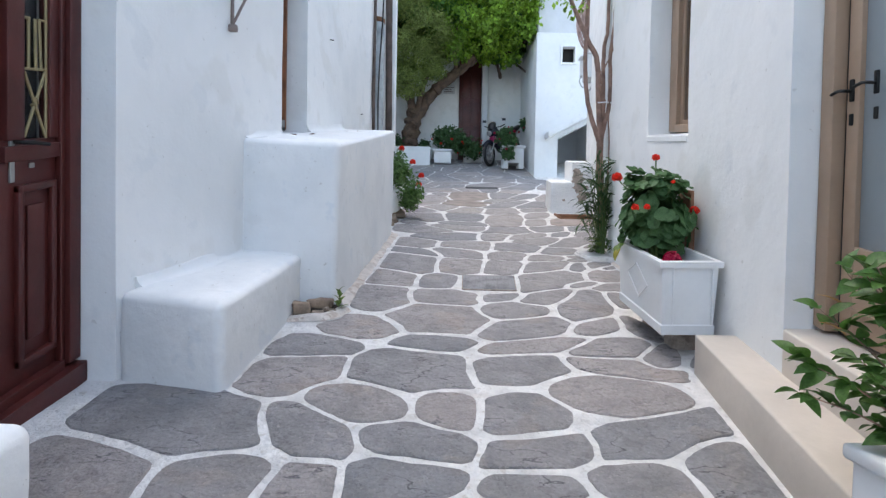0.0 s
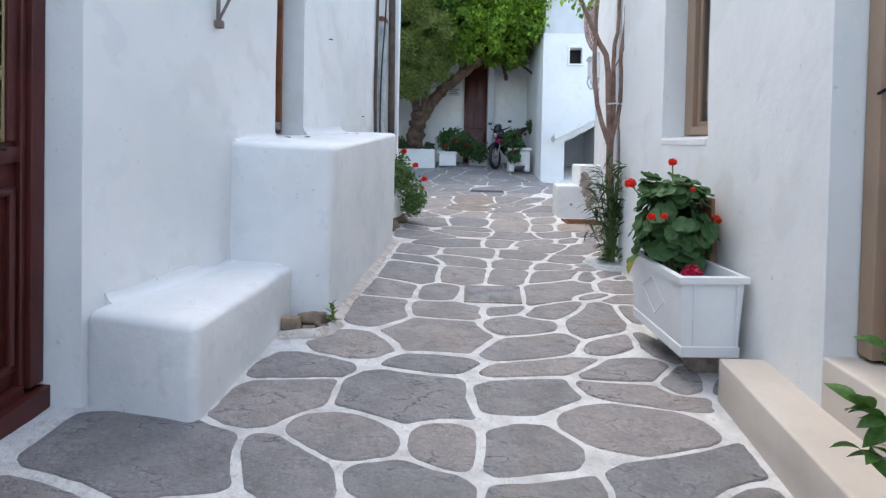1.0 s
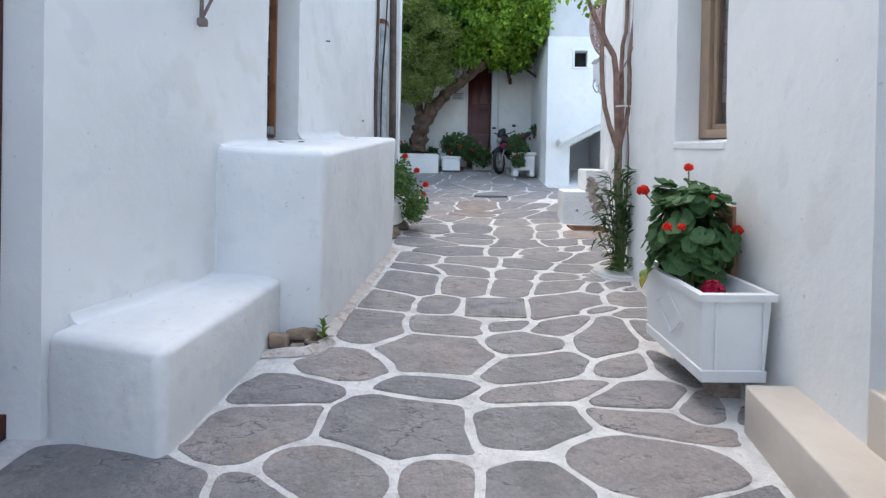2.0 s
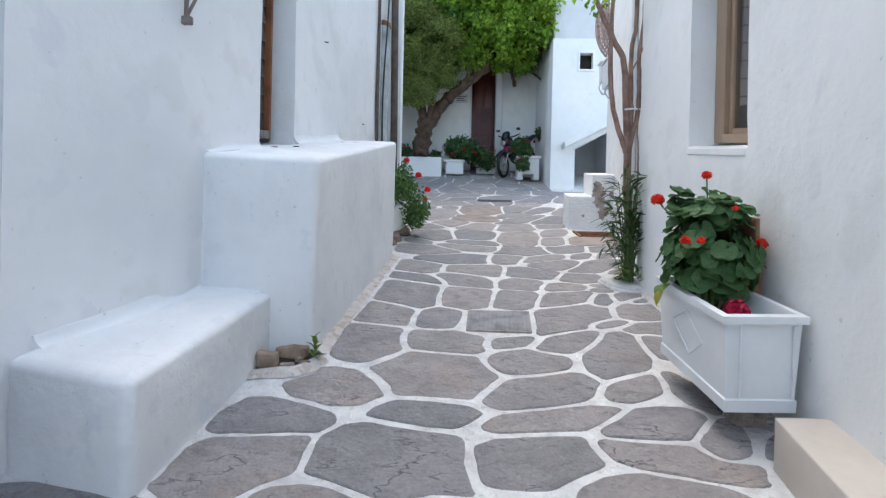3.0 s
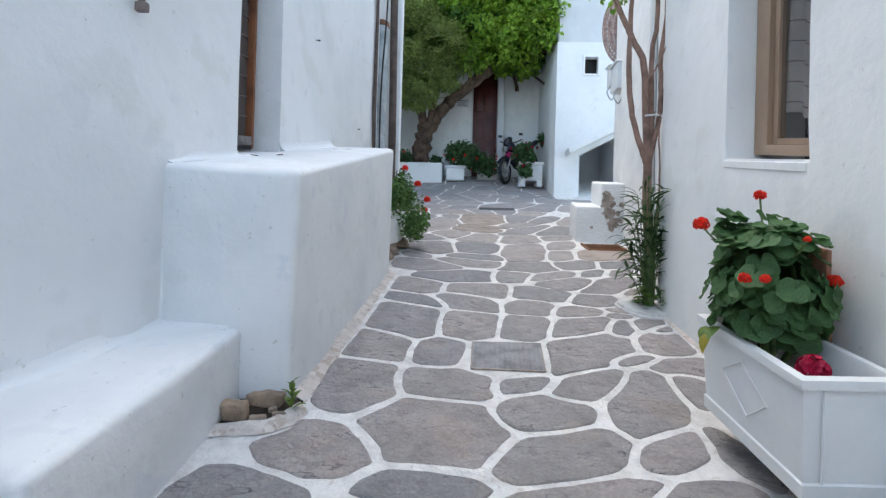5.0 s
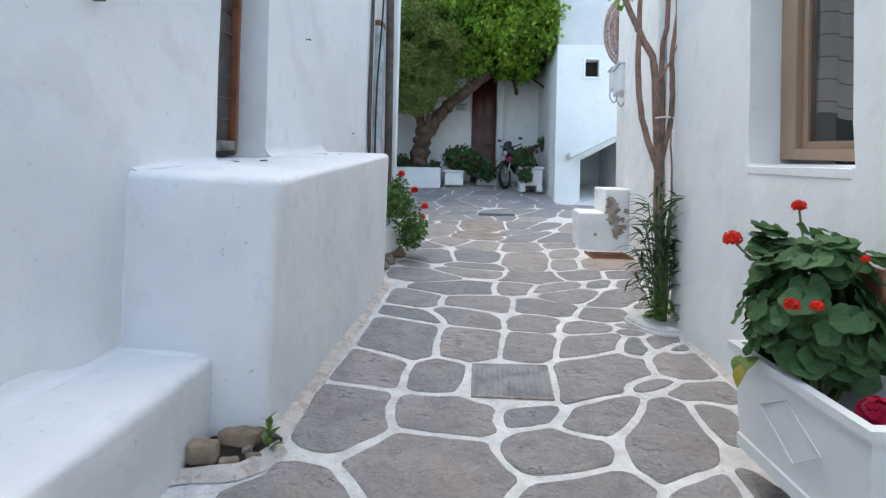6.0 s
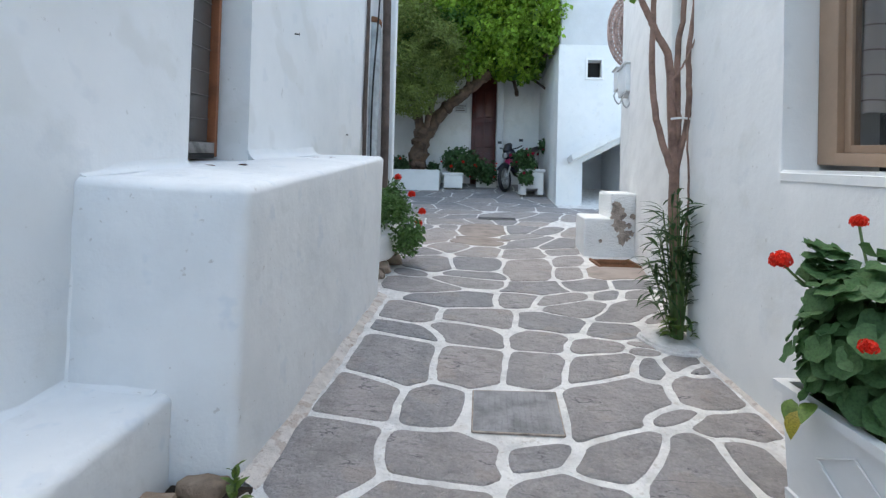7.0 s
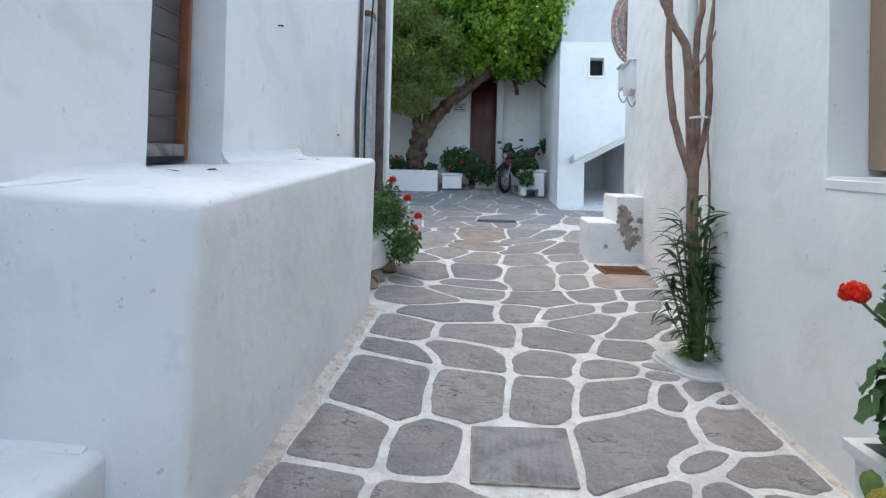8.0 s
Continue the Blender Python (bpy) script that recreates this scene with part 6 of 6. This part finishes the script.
def slab_outline(i, n=64):
    cx, cy, w, h, lean, weight, gap, reach = SITES[i]
    pick = [j for j, q in enumerate(SITES) if j != i and abs(q[0] - cx) < q[2] + w + 0.4 and abs(q[1] - cy) < q[3] + h + 0.4]
    near = SITES[pick]
    r = np.arange(0.1, reach, 0.012)
    out = []
    for k in range(n):
        a = 2 * math.pi * (k + 0.5) / n
        dy = math.sin(a) * h
        dx = math.cos(a) * w - lean * dy
        x, y = cx + dx * r, cy + dy * r
        own, g = rise(dx * r, dy * r, SITES[[i] * len(r)])
        free = np.full(len(r), 9.0)
        for q in near:
            other, go = rise(x - q[0], y - q[1], q[None, :])
            free = np.minimum(free, (own - other) / np.linalg.norm(g - go, axis=1))
        lo = np.interp(y, [p[0] for p in LEFT_EDGE], [p[1] for p in LEFT_EDGE])
        hi = np.interp(y, [p[0] for p in RIGHT_EDGE], [p[1] for p in RIGHT_EDGE])
        edge = gap * 0.37 * (1 + 0.5 * noise.noise(Vector((x[40] * 5, y[40] * 5, 0.3))))
        stop = (free < edge) | (x < lo) | (x > hi)
        rr = r[np.argmax(stop)] if stop.any() else r[-1]
        p = Vector((cx + dx * rr, cy + dy * rr, 0))
        wob = 0.006 * noise.noise(p * 14) + 0.003 * noise.noise(p * 45)
        out.append(p + Vector((dx, dy, 0)).normalized() * wob)
    return out


def thin_out(pts, tol):
    """Leaves out the points of a closed outline that lie on the line of their neighbours."""
    keep = list(pts)
    while len(keep) > 7:
        best, at = tol, None
        for k in range(len(keep)):
            a, p, b = keep[k - 1], keep[k], keep[(k + 1) % len(keep)]
            d = b - a
            off = abs((p - a).cross(d).z) / max(d.length, 1e-6)
            if off < best:
                best, at = off, k
        if at is None:
            break
        keep.pop(at)
    return keep


def slab_mesh(i):
    cx, cy = SITES[i][:2]
    coarse = thin_out(slab_outline(i), 0.0025)
    outer = []
    for k, p in enumerate(coarse):
        a, b = coarse[k - 1], coarse[(k + 1) % len(coarse)]
        turn = (p - a).angle(b - p, 0)
        if turn > 0.45:
            for q in (a, b):
                cut = min(0.016, (q - p).length * 0.35)
                outer.append(p + (q - p).normalized() * cut)
        else:
            outer.append(p)
    n = len(outer)
    mid_point = sum(outer, Vector()) / n
    bm = bmesh.new()
    tilt = rng.uniform(-0.010, 0.010), rng.uniform(-0.008, 0.008)
    top = 0.003 + rng.uniform(-0.001, 0.002)

    def z(p, h):
        return ground_z(p.y) + h + tilt[0] * (p.x - cx) + tilt[1] * (p.y - cy)

    inner = [p + (mid_point - p).normalized() * 0.006 for p in outer]
    low = [bm.verts.new((p.x, p.y, ground_z(p.y) - 0.012)) for p in outer]
    mid = [bm.verts.new((p.x, p.y, z(p, top - 0.004))) for p in outer]
    cap = [bm.verts.new((p.x, p.y, z(p, top))) for p in inner]
    for a, b in ((low, mid), (mid, cap)):
        for k in range(n):
            bm.faces.new((a[k], a[(k + 1) % n], b[(k + 1) % n], b[k]))
    bm.faces.new(cap)
    return bm


paving = thing("pavement", (0.3, 5.0, ground_z(5.0)), "irregular grey slate slabs with broad whitewashed joints", "pavement", kind="structure")
rest = []
for i in range(len(SITES) - 1):
    x, y = SITES[i][0], SITES[i][1]
    if y < 0.3:
        rest.append(slab_mesh(i))
        continue
    pale = (x - 1.95) ** 2 + (y - 6.95) ** 2 < 0.04 or (abs(x - 0.40) < 0.15 and 8.4 < y < 10.0)
    part("slab", slab_mesh(i), MARBLE if pale else SLATE, paving, smooth=False)
joined = bmesh.new()
for bm in rest:
    me = bpy.data.meshes.new("slab_piece")
    bm.to_mesh(me)
    bm.free()
    joined.from_mesh(me)
    bpy.data.meshes.remove(me)
part("slab_rest", joined, SLATE, paving, smooth=False)["kind"] = "stuff"
